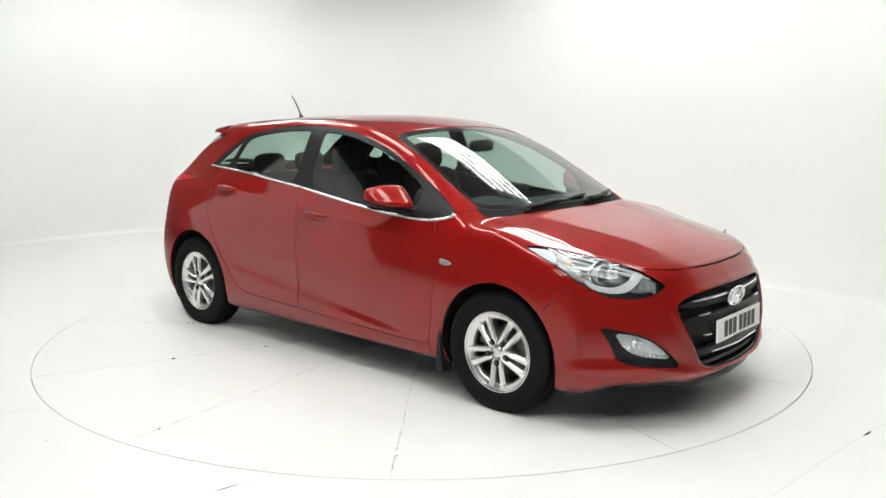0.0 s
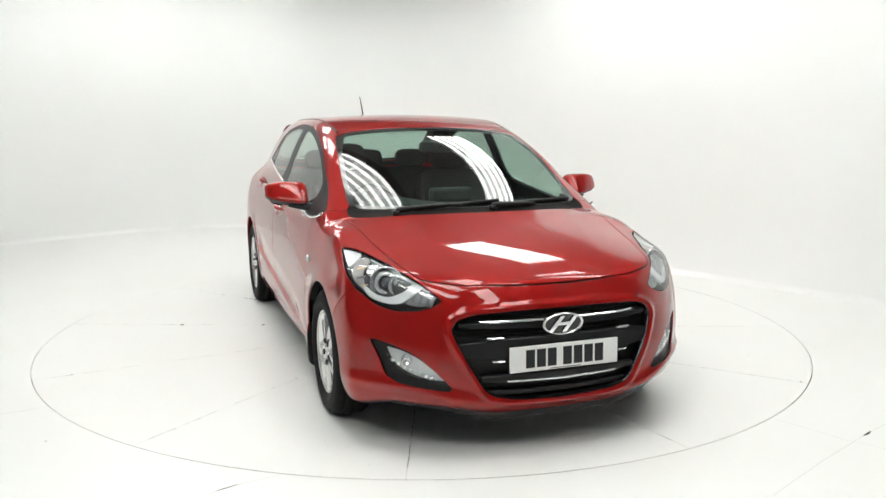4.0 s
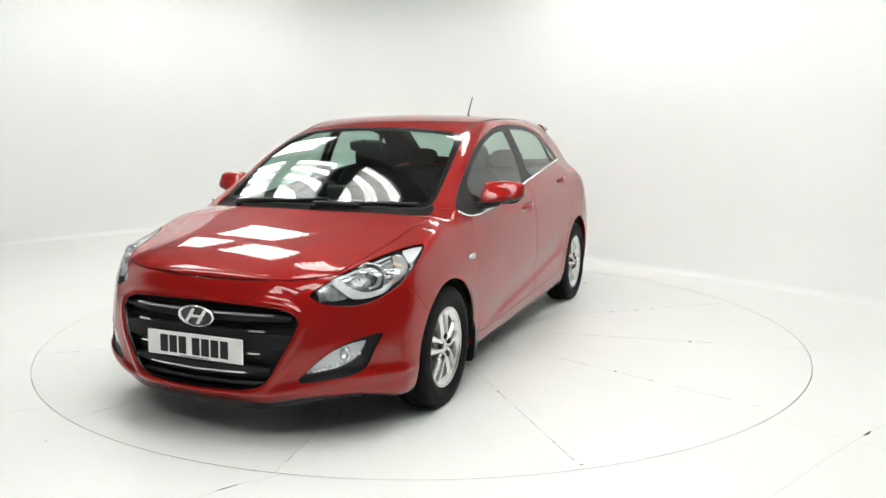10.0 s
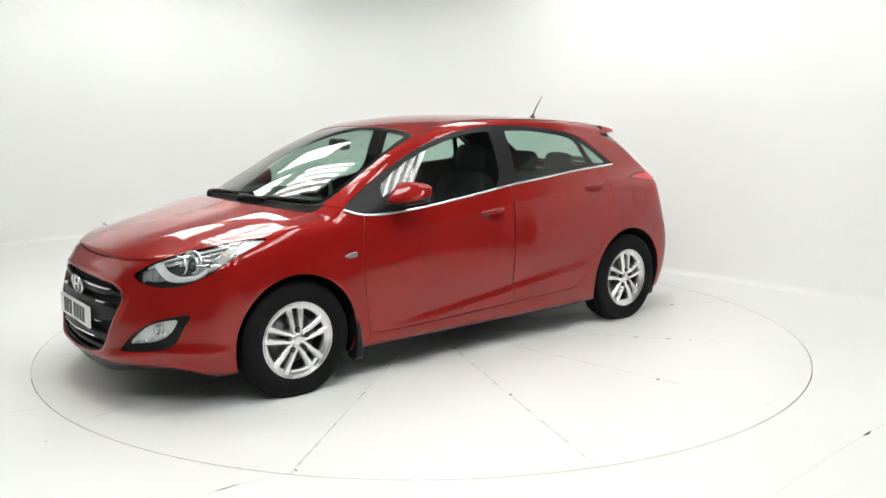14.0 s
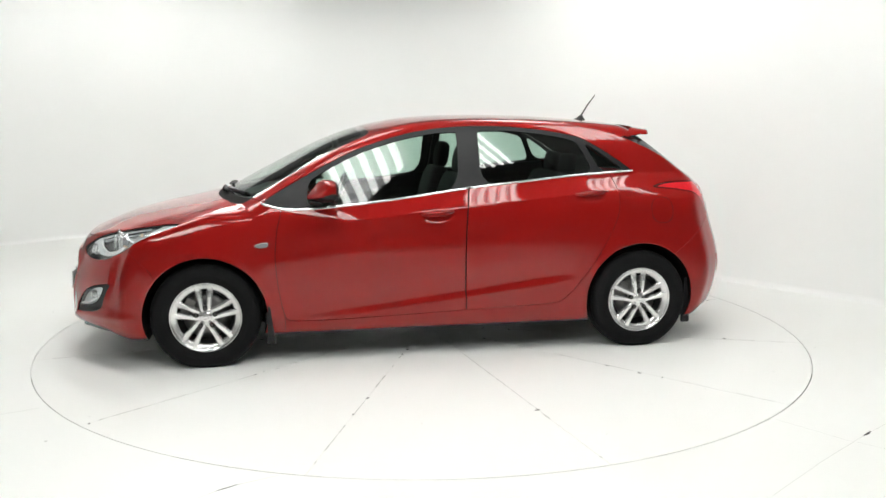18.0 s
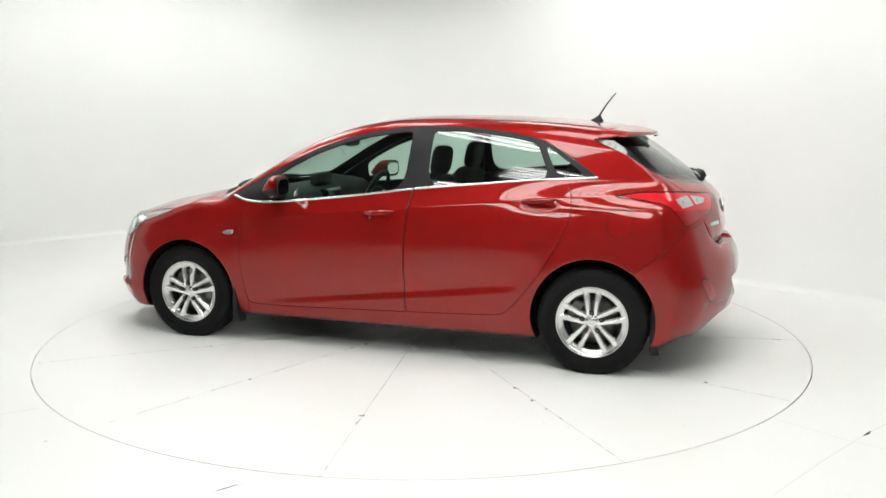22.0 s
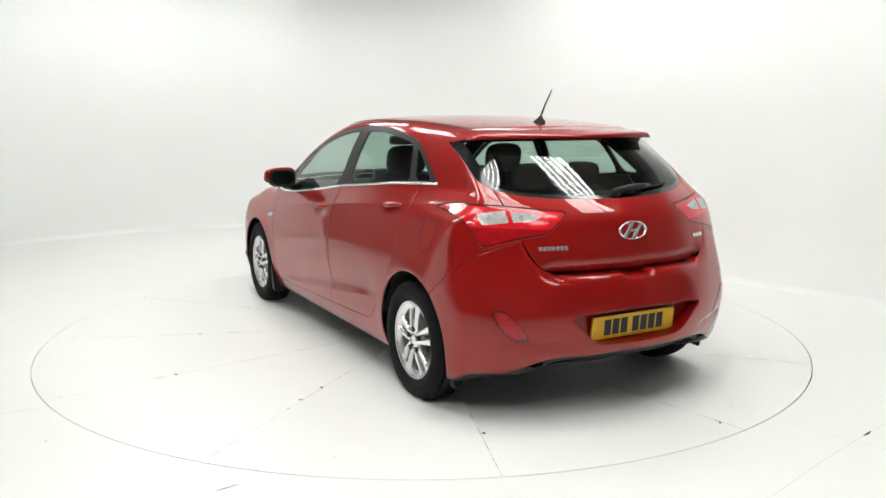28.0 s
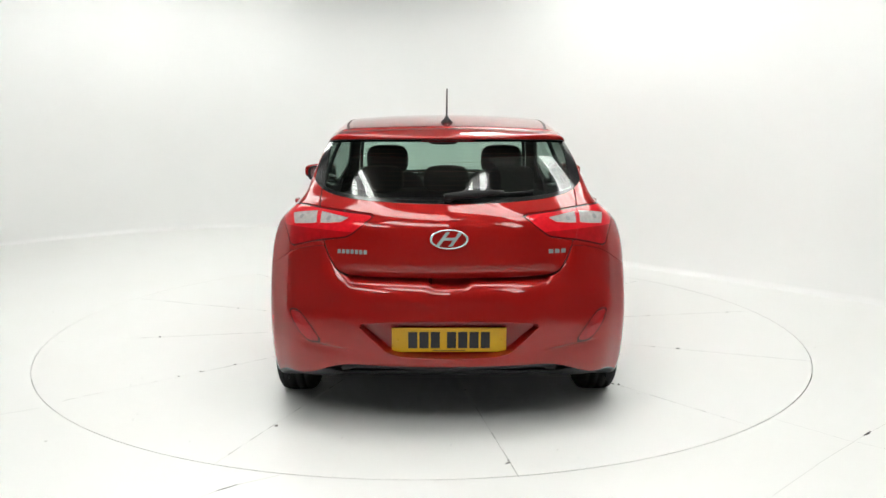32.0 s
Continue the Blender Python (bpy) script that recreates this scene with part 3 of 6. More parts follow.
def body_form(h=0.0085, field=None, x0=-2.26, x1=2.32, z0=0.10, z1=1.50):
    """The half body (y >= 0) as vertices, normals and triangles."""
    field = field or body_field
    xs = np.arange(x0, x1, h)
    ys = np.arange(-0.5, 0.965 / h) * h
    zs = np.arange(z0, z1, h)
    # coarse pass first, then only the blocks near the surface
    B = 4
    f = np.empty((len(xs), len(ys), len(zs)))
    ci, cj, ck = (np.minimum(np.arange(0, n + B, B), n - 1) for n in f.shape)
    C = field(np.stack(np.meshgrid(xs[ci], ys[cj], zs[ck], indexing="ij"), -1))
    near = np.abs(C) < 3.0 * B * h
    grow = near.copy()
    for i in (0, 1):
        for j in (0, 1):
            for k in (0, 1):
                grow[:-1, :-1, :-1] |= near[i:len(ci) - 1 + i, j:len(cj) - 1 + j, k:len(ck) - 1 + k]
    bi, bj, bk = (np.arange(n) // B for n in f.shape)
    f[:] = C[np.ix_(bi, bj, bk)]
    use = np.argwhere(grow[np.ix_(bi, bj, bk)])
    f[use[:, 0], use[:, 1], use[:, 2]] = field(np.stack([xs[use[:, 0]], ys[use[:, 1]], zs[use[:, 2]]], -1))
    neg = f < 0
    c = [neg[i:i + neg.shape[0] - 1, j:j + neg.shape[1] - 1, k:k + neg.shape[2] - 1] for i in (0, 1) for j in (0, 1) for k in (0, 1)]
    some = np.zeros(c[0].shape, int)
    for q in c:
        some += q
    active = (some > 0) & (some < 8)
    idx = -np.ones(active.shape, int)
    cells = np.argwhere(active)
    idx[active] = np.arange(len(cells))
    # cell vertex: mean of the edge crossings
    pos = np.zeros((len(cells), 3))
    cnt = np.zeros(len(cells))
    corners = [(i, j, k) for i in (0, 1) for j in (0, 1) for k in (0, 1)]
    fv = {q: f[cells[:, 0] + q[0], cells[:, 1] + q[1], cells[:, 2] + q[2]] for q in corners}
    for a in corners:
        for ax in range(3):
            if a[ax] == 0:
                b = tuple(1 if i == ax else a[i] for i in range(3))
                cross = (fv[a] < 0) != (fv[b] < 0)
                t = fv[a] / np.where(cross, fv[a] - fv[b], 1)
                q = np.array(a, float)[None] + t[:, None] * (np.array(b) - np.array(a))[None]
                pos += np.where(cross[:, None], q, 0)
                cnt += cross
    pos = pos / cnt[:, None]
    V = np.stack([xs[cells[:, 0]] + pos[:, 0] * h, ys[cells[:, 1]] + pos[:, 1] * h, zs[cells[:, 2]] + pos[:, 2] * h], -1)
    mid = cells[:, 1] == 0
    for _ in range(4):
        g = gradient(V, field=field)
        step = field(V)[:, None] * g / np.maximum((g * g).sum(1), 0.2)[:, None]
        V -= np.clip(step, -0.01, 0.01)
        V[mid, 1] = 0
    N = gradient(V, field=field)
    N[mid, 1] = 0
    N /= np.linalg.norm(N, axis=1)[:, None]
    quads = []
    for ax in range(3):
        o = [i for i in range(3) if i != ax]
        sh = np.array(neg.shape)
        a0 = [slice(1, sh[i] - 1) if i != ax else slice(0, sh[i] - 1) for i in range(3)]
        a1 = [slice(1, sh[i] - 1) if i != ax else slice(1, sh[i]) for i in range(3)]
        A, B = neg[tuple(a0)], neg[tuple(a1)]
        e = np.argwhere(A != B)
        flip = A[tuple(e.T)]
        base = e.copy()
        for i in o:
            base[:, i] += 1
        g = []
        for d0, d1 in ((-1, -1), (0, -1), (0, 0), (-1, 0)):
            q = base.copy()
            q[:, o[0]] += d0
            q[:, o[1]] += d1
            g.append(idx[tuple(q.T)])
        g = np.stack(g, 1)
        if ax == 1:
            flip = ~flip
        g[~flip] = g[~flip][:, ::-1]
        quads.append(g)
    Q = np.concatenate(quads)
    Q = Q[(Q >= 0).all(1)]
    F = np.concatenate([Q[:, [0, 1, 2]], Q[:, [0, 2, 3]]])
    return V, N, F


def outline(points, rounds=2):
    """A closed outline with its corners eased."""
    p = np.array(points, float)
    for _ in range(rounds):
        q = np.roll(p, -1, 0)
        p = np.stack([0.8 * p + 0.2 * q, 0.2 * p + 0.8 * q], 1).reshape(-1, 2)
    return p


def sdf(q, poly):
    """Signed distance of the points q (n, 2) to a closed outline; negative inside."""
    # far outside the outline's box the distance to the box will do
    lo, hi = poly.min(0), poly.max(0)
    far = np.hypot(*np.maximum(np.maximum(lo - q, q - hi), 0).T)
    near = far < 0.05
    if not near.all():
        far[near] = sdf(q[near], poly)
        return far
    d = np.full(len(q), 1e9)
    inside = np.zeros(len(q), bool)
    for a, b in zip(poly, np.roll(poly, -1, 0)):
        e, w = b - a, q - a
        t = np.clip((w @ e) / max(e @ e, 1e-12), 0, 1)
        d = np.minimum(d, ((w - t[:, None] * e) ** 2).sum(1))
        c = (a[1] > q[:, 1]) != (b[1] > q[:, 1])
        with np.errstate(divide="ignore", invalid="ignore"):
            xi = a[0] + (q[:, 1] - a[1]) * (b[0] - a[0]) / (b[1] - a[1])
        inside ^= c & (q[:, 0] < xi)
    d = np.sqrt(d)
    return np.where(inside, -d, d)


GRILLE_EDGE = None


class Shell:
    """Vertices, normals and triangles that can be split along a line where a function is nought."""

    def __init__(self, V, N, F):
        self.V, self.N, self.F = V, N, F

    def split(self, d):
        F = self.F
        d = np.where(np.abs(d) < 1e-7, 1e-7, d)
        s = d[F] < 0
        n = s.sum(1)
        inner, outer = [F[n == 3]], [F[n == 0]]
        V, N = [self.V], [self.N]
        base = len(self.V)
        edges, pend = [], []
        for k, single in ((1, True), (2, False)):
            m = n == k
            T = F[m]
            odd = np.argmax(s[m] == single, 1)
            T = np.stack([T[np.arange(len(T)), (odd + i) % 3] for i in range(3)], 1)
            edges += [T[:, [0, 1]], T[:, [0, 2]]]
            pend.append(T)
        E = np.concatenate(edges)
        if len(E):
            key = np.sort(E, 1)
            uq, inv = np.unique(key, axis=0, return_inverse=True)
            inv = inv.reshape(-1)
            t = (d[uq[:, 0]] / (d[uq[:, 0]] - d[uq[:, 1]]))[:, None]
            V.append(self.V[uq[:, 0]] * (1 - t) + self.V[uq[:, 1]] * t)
            nn = self.N[uq[:, 0]] * (1 - t) + self.N[uq[:, 1]] * t
            N.append(nn / np.linalg.norm(nn, axis=1)[:, None])
            o = 0
            for j, T in enumerate(pend):
                L = len(T)
                ab, ac = base + inv[o:o + L], base + inv[o + L:o + 2 * L]
                o += 2 * L
                tri = np.stack([T[:, 0], ab, ac], 1)
                quad = np.concatenate([np.stack([ab, T[:, 1], T[:, 2]], 1), np.stack([ab, T[:, 2], ac], 1)])
                (inner if j == 0 else outer).append(tri)
                (outer if j == 0 else inner).append(quad)
        V, N = np.concatenate(V), np.concatenate(N)
        return Shell(V, N, np.concatenate(inner)).tidy(), Shell(V, N, np.concatenate(outer)).tidy()

    def tidy(self):
        used = np.unique(self.F)
        m = -np.ones(len(self.V), int)
        m[used] = np.arange(len(used))
        return Shell(self.V[used], self.N[used], m[self.F])

    def cut(self, fn, gap=0.005):
        """Takes out the piece where fn < 0 with a gap round it: the piece, and the rest."""
        piece, _ = self.split(fn(self.V) + gap / 2)
        _, rest = self.split(fn(self.V) - gap / 2)
        return piece, rest

    def moved(self, d):
        return Shell(self.V + self.N * d, self.N, self.F)

    def joined(self):
        """Both halves as one."""
        V = self.V * np.array([1, -1, 1])
        N = self.N * np.array([1, -1, 1])
        n = len(self.V)
        m = np.arange(n) + n
        on = np.abs(self.V[:, 1]) < 1e-6
        m[on] = np.arange(n)[on]
        return Shell(np.concatenate([self.V, V]), np.concatenate([self.N, N]), np.concatenate([self.F, m[self.F[:, ::-1]]])).tidy()

    def mirrored(self):
        return Shell(self.V * np.array([1, -1, 1]), self.N * np.array([1, -1, 1]), self.F[:, ::-1])

    def flanged(self, depth=0.014, soft=0.0018):
        """A folded edge all round the piece."""
        F = self.F
        E = np.concatenate([F[:, [0, 1]], F[:, [1, 2]], F[:, [2, 0]]])
        key = np.sort(E, 1)
        uq, first, cnt = np.unique(key, axis=0, return_index=True, return_counts=True)
        B = E[first[cnt == 1]]
        if not len(B):
            return self
        out = np.zeros_like(self.V)
        d = self.V[B[:, 1]] - self.V[B[:, 0]]
        o = np.cross(d, (self.N[B[:, 0]] + self.N[B[:, 1]]) / 2)
        np.add.at(out, B[:, 0], o)
        np.add.at(out, B[:, 1], o)
        bv = np.unique(B)
        out = out[bv]
        out /= np.maximum(np.linalg.norm(out, axis=1), 1e-9)[:, None]
        n = self.N[bv]
        V, N = [self.V], [self.N]
        base = len(self.V)
        k = len(bv)
        pos = -np.ones(len(self.V), int)
        pos[bv] = np.arange(k)
        V += [self.V[bv] - n * soft * 0.6 + out * soft * 0.7, self.V[bv] - n * depth + out * soft * 0.7]
        nn = n + out
        N += [nn / np.linalg.norm(nn, axis=1)[:, None], out]
        a, b = pos[B[:, 0]], pos[B[:, 1]]
        r1a, r1b, r2a, r2b = base + a, base + b, base + k + a, base + k + b
        T = [np.stack([B[:, 1], B[:, 0], r1a], 1), np.stack([B[:, 1], r1a, r1b], 1), np.stack([r1b, r1a, r2a], 1), np.stack([r1b, r2a, r2b], 1)]
        return Shell(np.concatenate(V), np.concatenate(N), np.concatenate([F] + T))

    def faired(self, a, b, degree=3, like=None):
        """Normals replaced by a smooth field over two axes, as on bent glass and pressed sheet."""
        like = like or self

        def terms(V):
            u, v = ((V[:, i] - like.V[:, i].mean()) / max(np.ptp(like.V[:, i]), 1e-6) * 2 for i in (a, b))
            return np.stack([u ** i * v ** j for i in range(degree + 1) for j in range(degree + 1 - i)], 1)

        N = terms(self.V) @ np.linalg.lstsq(terms(like.V), like.N, rcond=None)[0]
        on = np.abs(self.V[:, 1]) < 1e-6
        N[on, 1] = 0
        return Shell(self.V, N / np.linalg.norm(N, axis=1)[:, None], self.F)

    def mesh(self, name, mat):
        return mesh_of(name, self.V, self.F, mat, self.N)


def side_view(poly, ymin=0.3, rounds=2):
    P = outline(poly, rounds)
    return lambda V: np.maximum(sdf(V[:, [0, 2]], P), ymin - V[:, 1])


def top_view(poly, zmin=0.5, rounds=2):
    P = outline(poly + [(x, -y) for x, y in poly[::-1] if y > 0], rounds)
    return lambda V: np.maximum(sdf(V[:, [0, 1]], P), zmin - V[:, 2])


def front_view(poly, xmin=1.4, rounds=2, both=True):
    P = outline(poly + ([(-y, z) for y, z in poly[::-1] if y > 0] if both else []), rounds)
    return lambda V: np.maximum(sdf(V[:, [1, 2]], P), xmin - V[:, 0])


def rear_view(poly, xmax=-1.2, rounds=2, both=True):
    P = outline(poly + ([(-y, z) for y, z in poly[::-1] if y > 0] if both else []), rounds)
    return lambda V: np.maximum(sdf(V[:, [1, 2]], P), V[:, 0] - xmax)


def front_corner(poly, rounds=2):
    P = outline(poly, rounds)
    return lambda V: np.maximum(sdf(np.stack([V[:, 0] - V[:, 1], V[:, 2]], 1), P), 1.2 - V[:, 0])


def rear_corner(poly, rounds=2):
    P = outline(poly, rounds)
    return lambda V: np.maximum(sdf(np.stack([V[:, 0] + V[:, 1], V[:, 2]], 1), P), V[:, 0] + 1.2)


def ring(cx, cz, r):
    return lambda V: np.maximum(np.hypot(V[:, 0] - cx, V[:, 2] - cz) - r, 0.5 - V[:, 1])


car = thing("car", "glossy dark red five-door hatchback car with silver alloy wheels", "car")
FRONT_AXLE, REAR_AXLE = (1.325, 0.298), (-1.325, 0.300)

HEADLAMP = [(0.632, 0.838), (0.735, 0.836), (0.86, 0.824), (1.036, 0.803), (1.21, 0.777), (1.34, 0.750), (1.45, 0.710), (1.53, 0.677), (1.465, 0.646), (1.36, 0.627), (1.24, 0.624), (1.12, 0.636), (1.02, 0.668), (0.94, 0.694), (0.85, 0.744), (0.74, 0.792)]
TAILLAMP = [(-0.630, 1.004), (-0.72, 1.024), (-0.82, 1.035), (-1.01, 1.038), (-1.18, 1.029), (-1.38, 1.016), (-1.585, 1.005), (-1.540, 0.953), (-1.468, 0.900), (-1.38, 0.890), (-1.28, 0.879), (-1.19, 0.864), (-1.06, 0.840), (-1.00, 0.900), (-0.908, 0.968), (-0.78, 0.990)]
GRILLE = [(0.0, 0.636), (0.22, 0.634), (0.40, 0.624), (0.47, 0.598), (0.492, 0.560), (0.47, 0.50), (0.42, 0.40), (0.365, 0.305), (0.325, 0.272), (0.22, 0.252), (0.0, 0.247)]
GRILLE_EDGE = outline(GRILLE + [(-y, z) for y, z in GRILLE[::-1] if y > 0], 1)
FOG = [(0.789, 0.503), (0.757, 0.425), (0.735, 0.349), (0.700, 0.322), (0.62, 0.310), (0.474, 0.295), (0.552, 0.381), (0.624, 0.446), (0.692, 0.478)]
FOG_LENS = [(0.740, 0.474), (0.723, 0.420), (0.693, 0.376), (0.644, 0.353), (0.581, 0.341), (0.511, 0.331), (0.570, 0.390), (0.614, 0.430), (0.674, 0.460)]
SCREEN = [(1.222, 0.0), (1.205, 0.25), (1.155, 0.47), (1.075, 0.625), (1.02, 0.668), (0.80, 0.648), (0.55, 0.615), (0.335, 0.580), (0.345, 0.30), (0.36, 0.0)]
COWL = [(1.285, 0.0), (1.27, 0.25), (1.225, 0.47), (1.165, 0.62), (1.10, 0.690), (1.02, 0.675), (0.9, 0.40), (0.9, 0.0)]
BONNET = [(2.075, 0.0), (2.062, 0.25), (2.02, 0.43), (1.945, 0.565), (1.88, 0.600), (1.70, 0.640), (1.50, 0.668), (1.25, 0.695), (1.13, 0.702), (1.165, 0.63), (1.23, 0.47), (1.275, 0.25), (1.29, 0.0)]
ROOF = [(0.352, 0.0), (0.338, 0.30), (0.325, 0.555), (0.0, 0.562), (-0.6, 0.560), (-1.1, 0.535), (-1.385, 0.502), (-1.42, 0.25), (-1.43, 0.0)]
SIDE_GLASS = [(1.0, 0.948), (0.855, 1.034), (0.645, 1.146), (0.437, 1.247), (0.265, 1.305), (0.094, 1.349), (-0.077, 1.374), (-0.25, 1.386), (-0.455, 1.386), (-0.66, 1.370), (-0.83, 1.346), (-0.985, 1.313), (-1.105, 1.248), (-1.245, 1.157), (-1.315, 1.104), (-1.30, 1.100), (-1.124, 1.092), (-0.92, 1.080), (-0.585, 1.050), (-0.247, 1.017), (0.09, 0.973), (0.43, 0.934), (0.65, 0.915), (0.80, 0.908), (0.90, 0.916)]
PANE_FRONT = [(0.735, 0.925), (0.722, 1.062), (0.63, 1.122), (0.437, 1.218), (0.265, 1.277), (0.094, 1.321), (-0.05, 1.343), (-0.175, 1.350), (-0.188, 1.338), (-0.172, 1.016), (0.09, 0.981), (0.43, 0.942), (0.60, 0.925)]
PANE_REAR = [(-0.315, 1.032), (-0.315, 1.345), (-0.330, 1.357), (-0.50, 1.357), (-0.66, 1.343), (-0.83, 1.319), (-0.930, 1.296), (-0.968, 1.265), (-1.045, 1.100), (-0.92, 1.088), (-0.60, 1.060)]
PANE_QUARTER = [(-1.005, 1.268), (-1.02, 1.272), (-1.10, 1.222), (-1.225, 1.132), (-1.240, 1.112), (-1.09, 1.106)]
DOOR_FRONT = [(0.868, 0.99), (0.885, 0.88), (0.908, 0.80), (0.924, 0.64), (0.914, 0.50), (0.893, 0.36), (0.872, 0.275), (0.842, 0.256), (0.573, 0.254), (0.20, 0.266), (-0.17, 0.2795), (-0.2065, 0.281), (-0.2055, 0.315), (-0.203, 0.42), (-0.199, 0.56), (-0.206, 0.80), (-0.236, 1.03), (-0.24, 1.10)]
DOOR_REAR = [(-0.244, 1.10), (-0.240, 1.03), (-0.210, 0.80), (-0.203, 0.56), (-0.207, 0.42), (-0.2095, 0.315), (-0.2105, 0.281), (-0.25, 0.2825), (-0.50, 0.291), (-0.76, 0.301), (-0.82, 0.318), (-0.88, 0.375), (-0.955, 0.47), (-1.026, 0.562), (-1.122, 0.733), (-1.179, 0.852), (-1.192, 0.97), (-1.165, 1.05), (-1.14, 1.13)]
WING = [(0.868, 0.962), (0.885, 0.88), (0.908, 0.80), (0.924, 0.64), (0.914, 0.50), (0.893, 0.36), (0.872, 0.275), (0.885, 0.10), (1.45, 0.10), (1.59, 0.55), (1.74, 0.69), (1.90, 0.80), (1.95, 1.2), (1.16, 1.2), (1.10, 1.00), (1.02, 0.955)]
BUMPER_FRONT = [(1.40, 0.0), (1.59, 0.55), (1.74, 0.69), (1.90, 0.80), (2.5, 0.95), (2.5, 0.0)]
BUMPER_REAR = [(-1.50, 0.0), (-1.50, 0.55), (-1.60, 0.635), (-1.74, 0.75), (-1.865, 0.858), (-2.0, 0.86), (-2.5, 0.86), (-2.5, 0.0)]
TAILGATE = [(0.0, 0.718), (0.44, 0.718), (0.515, 0.745), (0.565, 0.83), (0.597, 0.93), (0.612, 1.04), (0.612, 1.13), (0.592, 1.23), (0.56, 1.32), (0.53, 1.52), (0.0, 1.52)]
RECESS = [(0.0, 0.546), (0.15, 0.544), (0.30, 0.535), (0.427, 0.521), (0.341, 0.446), (0.278, 0.386), (0.20, 0.369), (0.0, 0.363)]
GLASS_SIDE = pchip([1.0, 1.05, 1.111, 1.168, 1.24, 1.292, 1.40], [-1.80, -1.740, -1.650, -1.568, -1.441, -1.322, -1.06])
GLASS_FOOT = pchip([0.0, 0.15, 0.32, 0.45, 0.53, 0.58, 0.63, 0.7], [1.048, 1.050, 1.057, 1.066, 1.078, 1.090, 1.116, 1.19])


def rear_glass_edge(V):
    """Negative on the rear window: behind its swept side edge, above its foot and under the spoiler."""
    x, y, z = V[:, 0], np.abs(V[:, 1]), V[:, 2]
    d = np.maximum((x - GLASS_SIDE(z)) * 0.75, GLASS_FOOT(y) - z)
    return np.maximum(d, np.maximum(z - spoiler_low(x, y) - 0.012, x + 1.2))


def plate_recess(parent):
    """The hollow for the rear number plate: short walls down to a flat floor."""
    P = outline(RECESS + [(-y, z) for y, z in RECESS[::-1] if y > 0], 1)
    P = [p * (1 - t) + q * t for p, q in zip(P, np.roll(P, -1, 0)) for t in (0.0, 0.34, 0.67)]
    bm = bmesh.new()
    rings = []
    for k, zk, off, flat in ((1.0, 1.0, 0.0005, 0), (0.995, 0.985, -0.003, 0), (0.985, 0.965, -0.012, 0), (0.955, 0.90, 0, 1), (0.94, 0.87, 0, 1)):
        row = []
        for y, z in P:
            yy, zz = y * k, 0.462 + (z - 0.462) * zk
            x = -float(TAIL_BUMPER(zz, yy) - TAIL_PLAN(abs(yy))) - off
            row.append(bm.verts.new((-2.010 if flat else x, yy, zz)))
        rings.append(row)
    n = len(P)
    for A, B in zip(rings, rings[1:]):
        for i in range(n):
            bm.faces.new((A[i], A[(i + 1) % n], B[(i + 1) % n], B[i]))
    bm.faces.new(rings[-1])
    bmesh.ops.recalc_face_normals(bm, faces=bm.faces)
    for f in bm.faces:
        if len(f.verts) > 4 and f.normal.x > 0:
            bmesh.ops.reverse_faces(bm, faces=bm.faces)
            break
    ob = part("plate_recess", bm, PAINT, parent, "red hollow for the number plate", smooth=True)
    ob.data.set_sharp_from_angle(angle=radians(35))


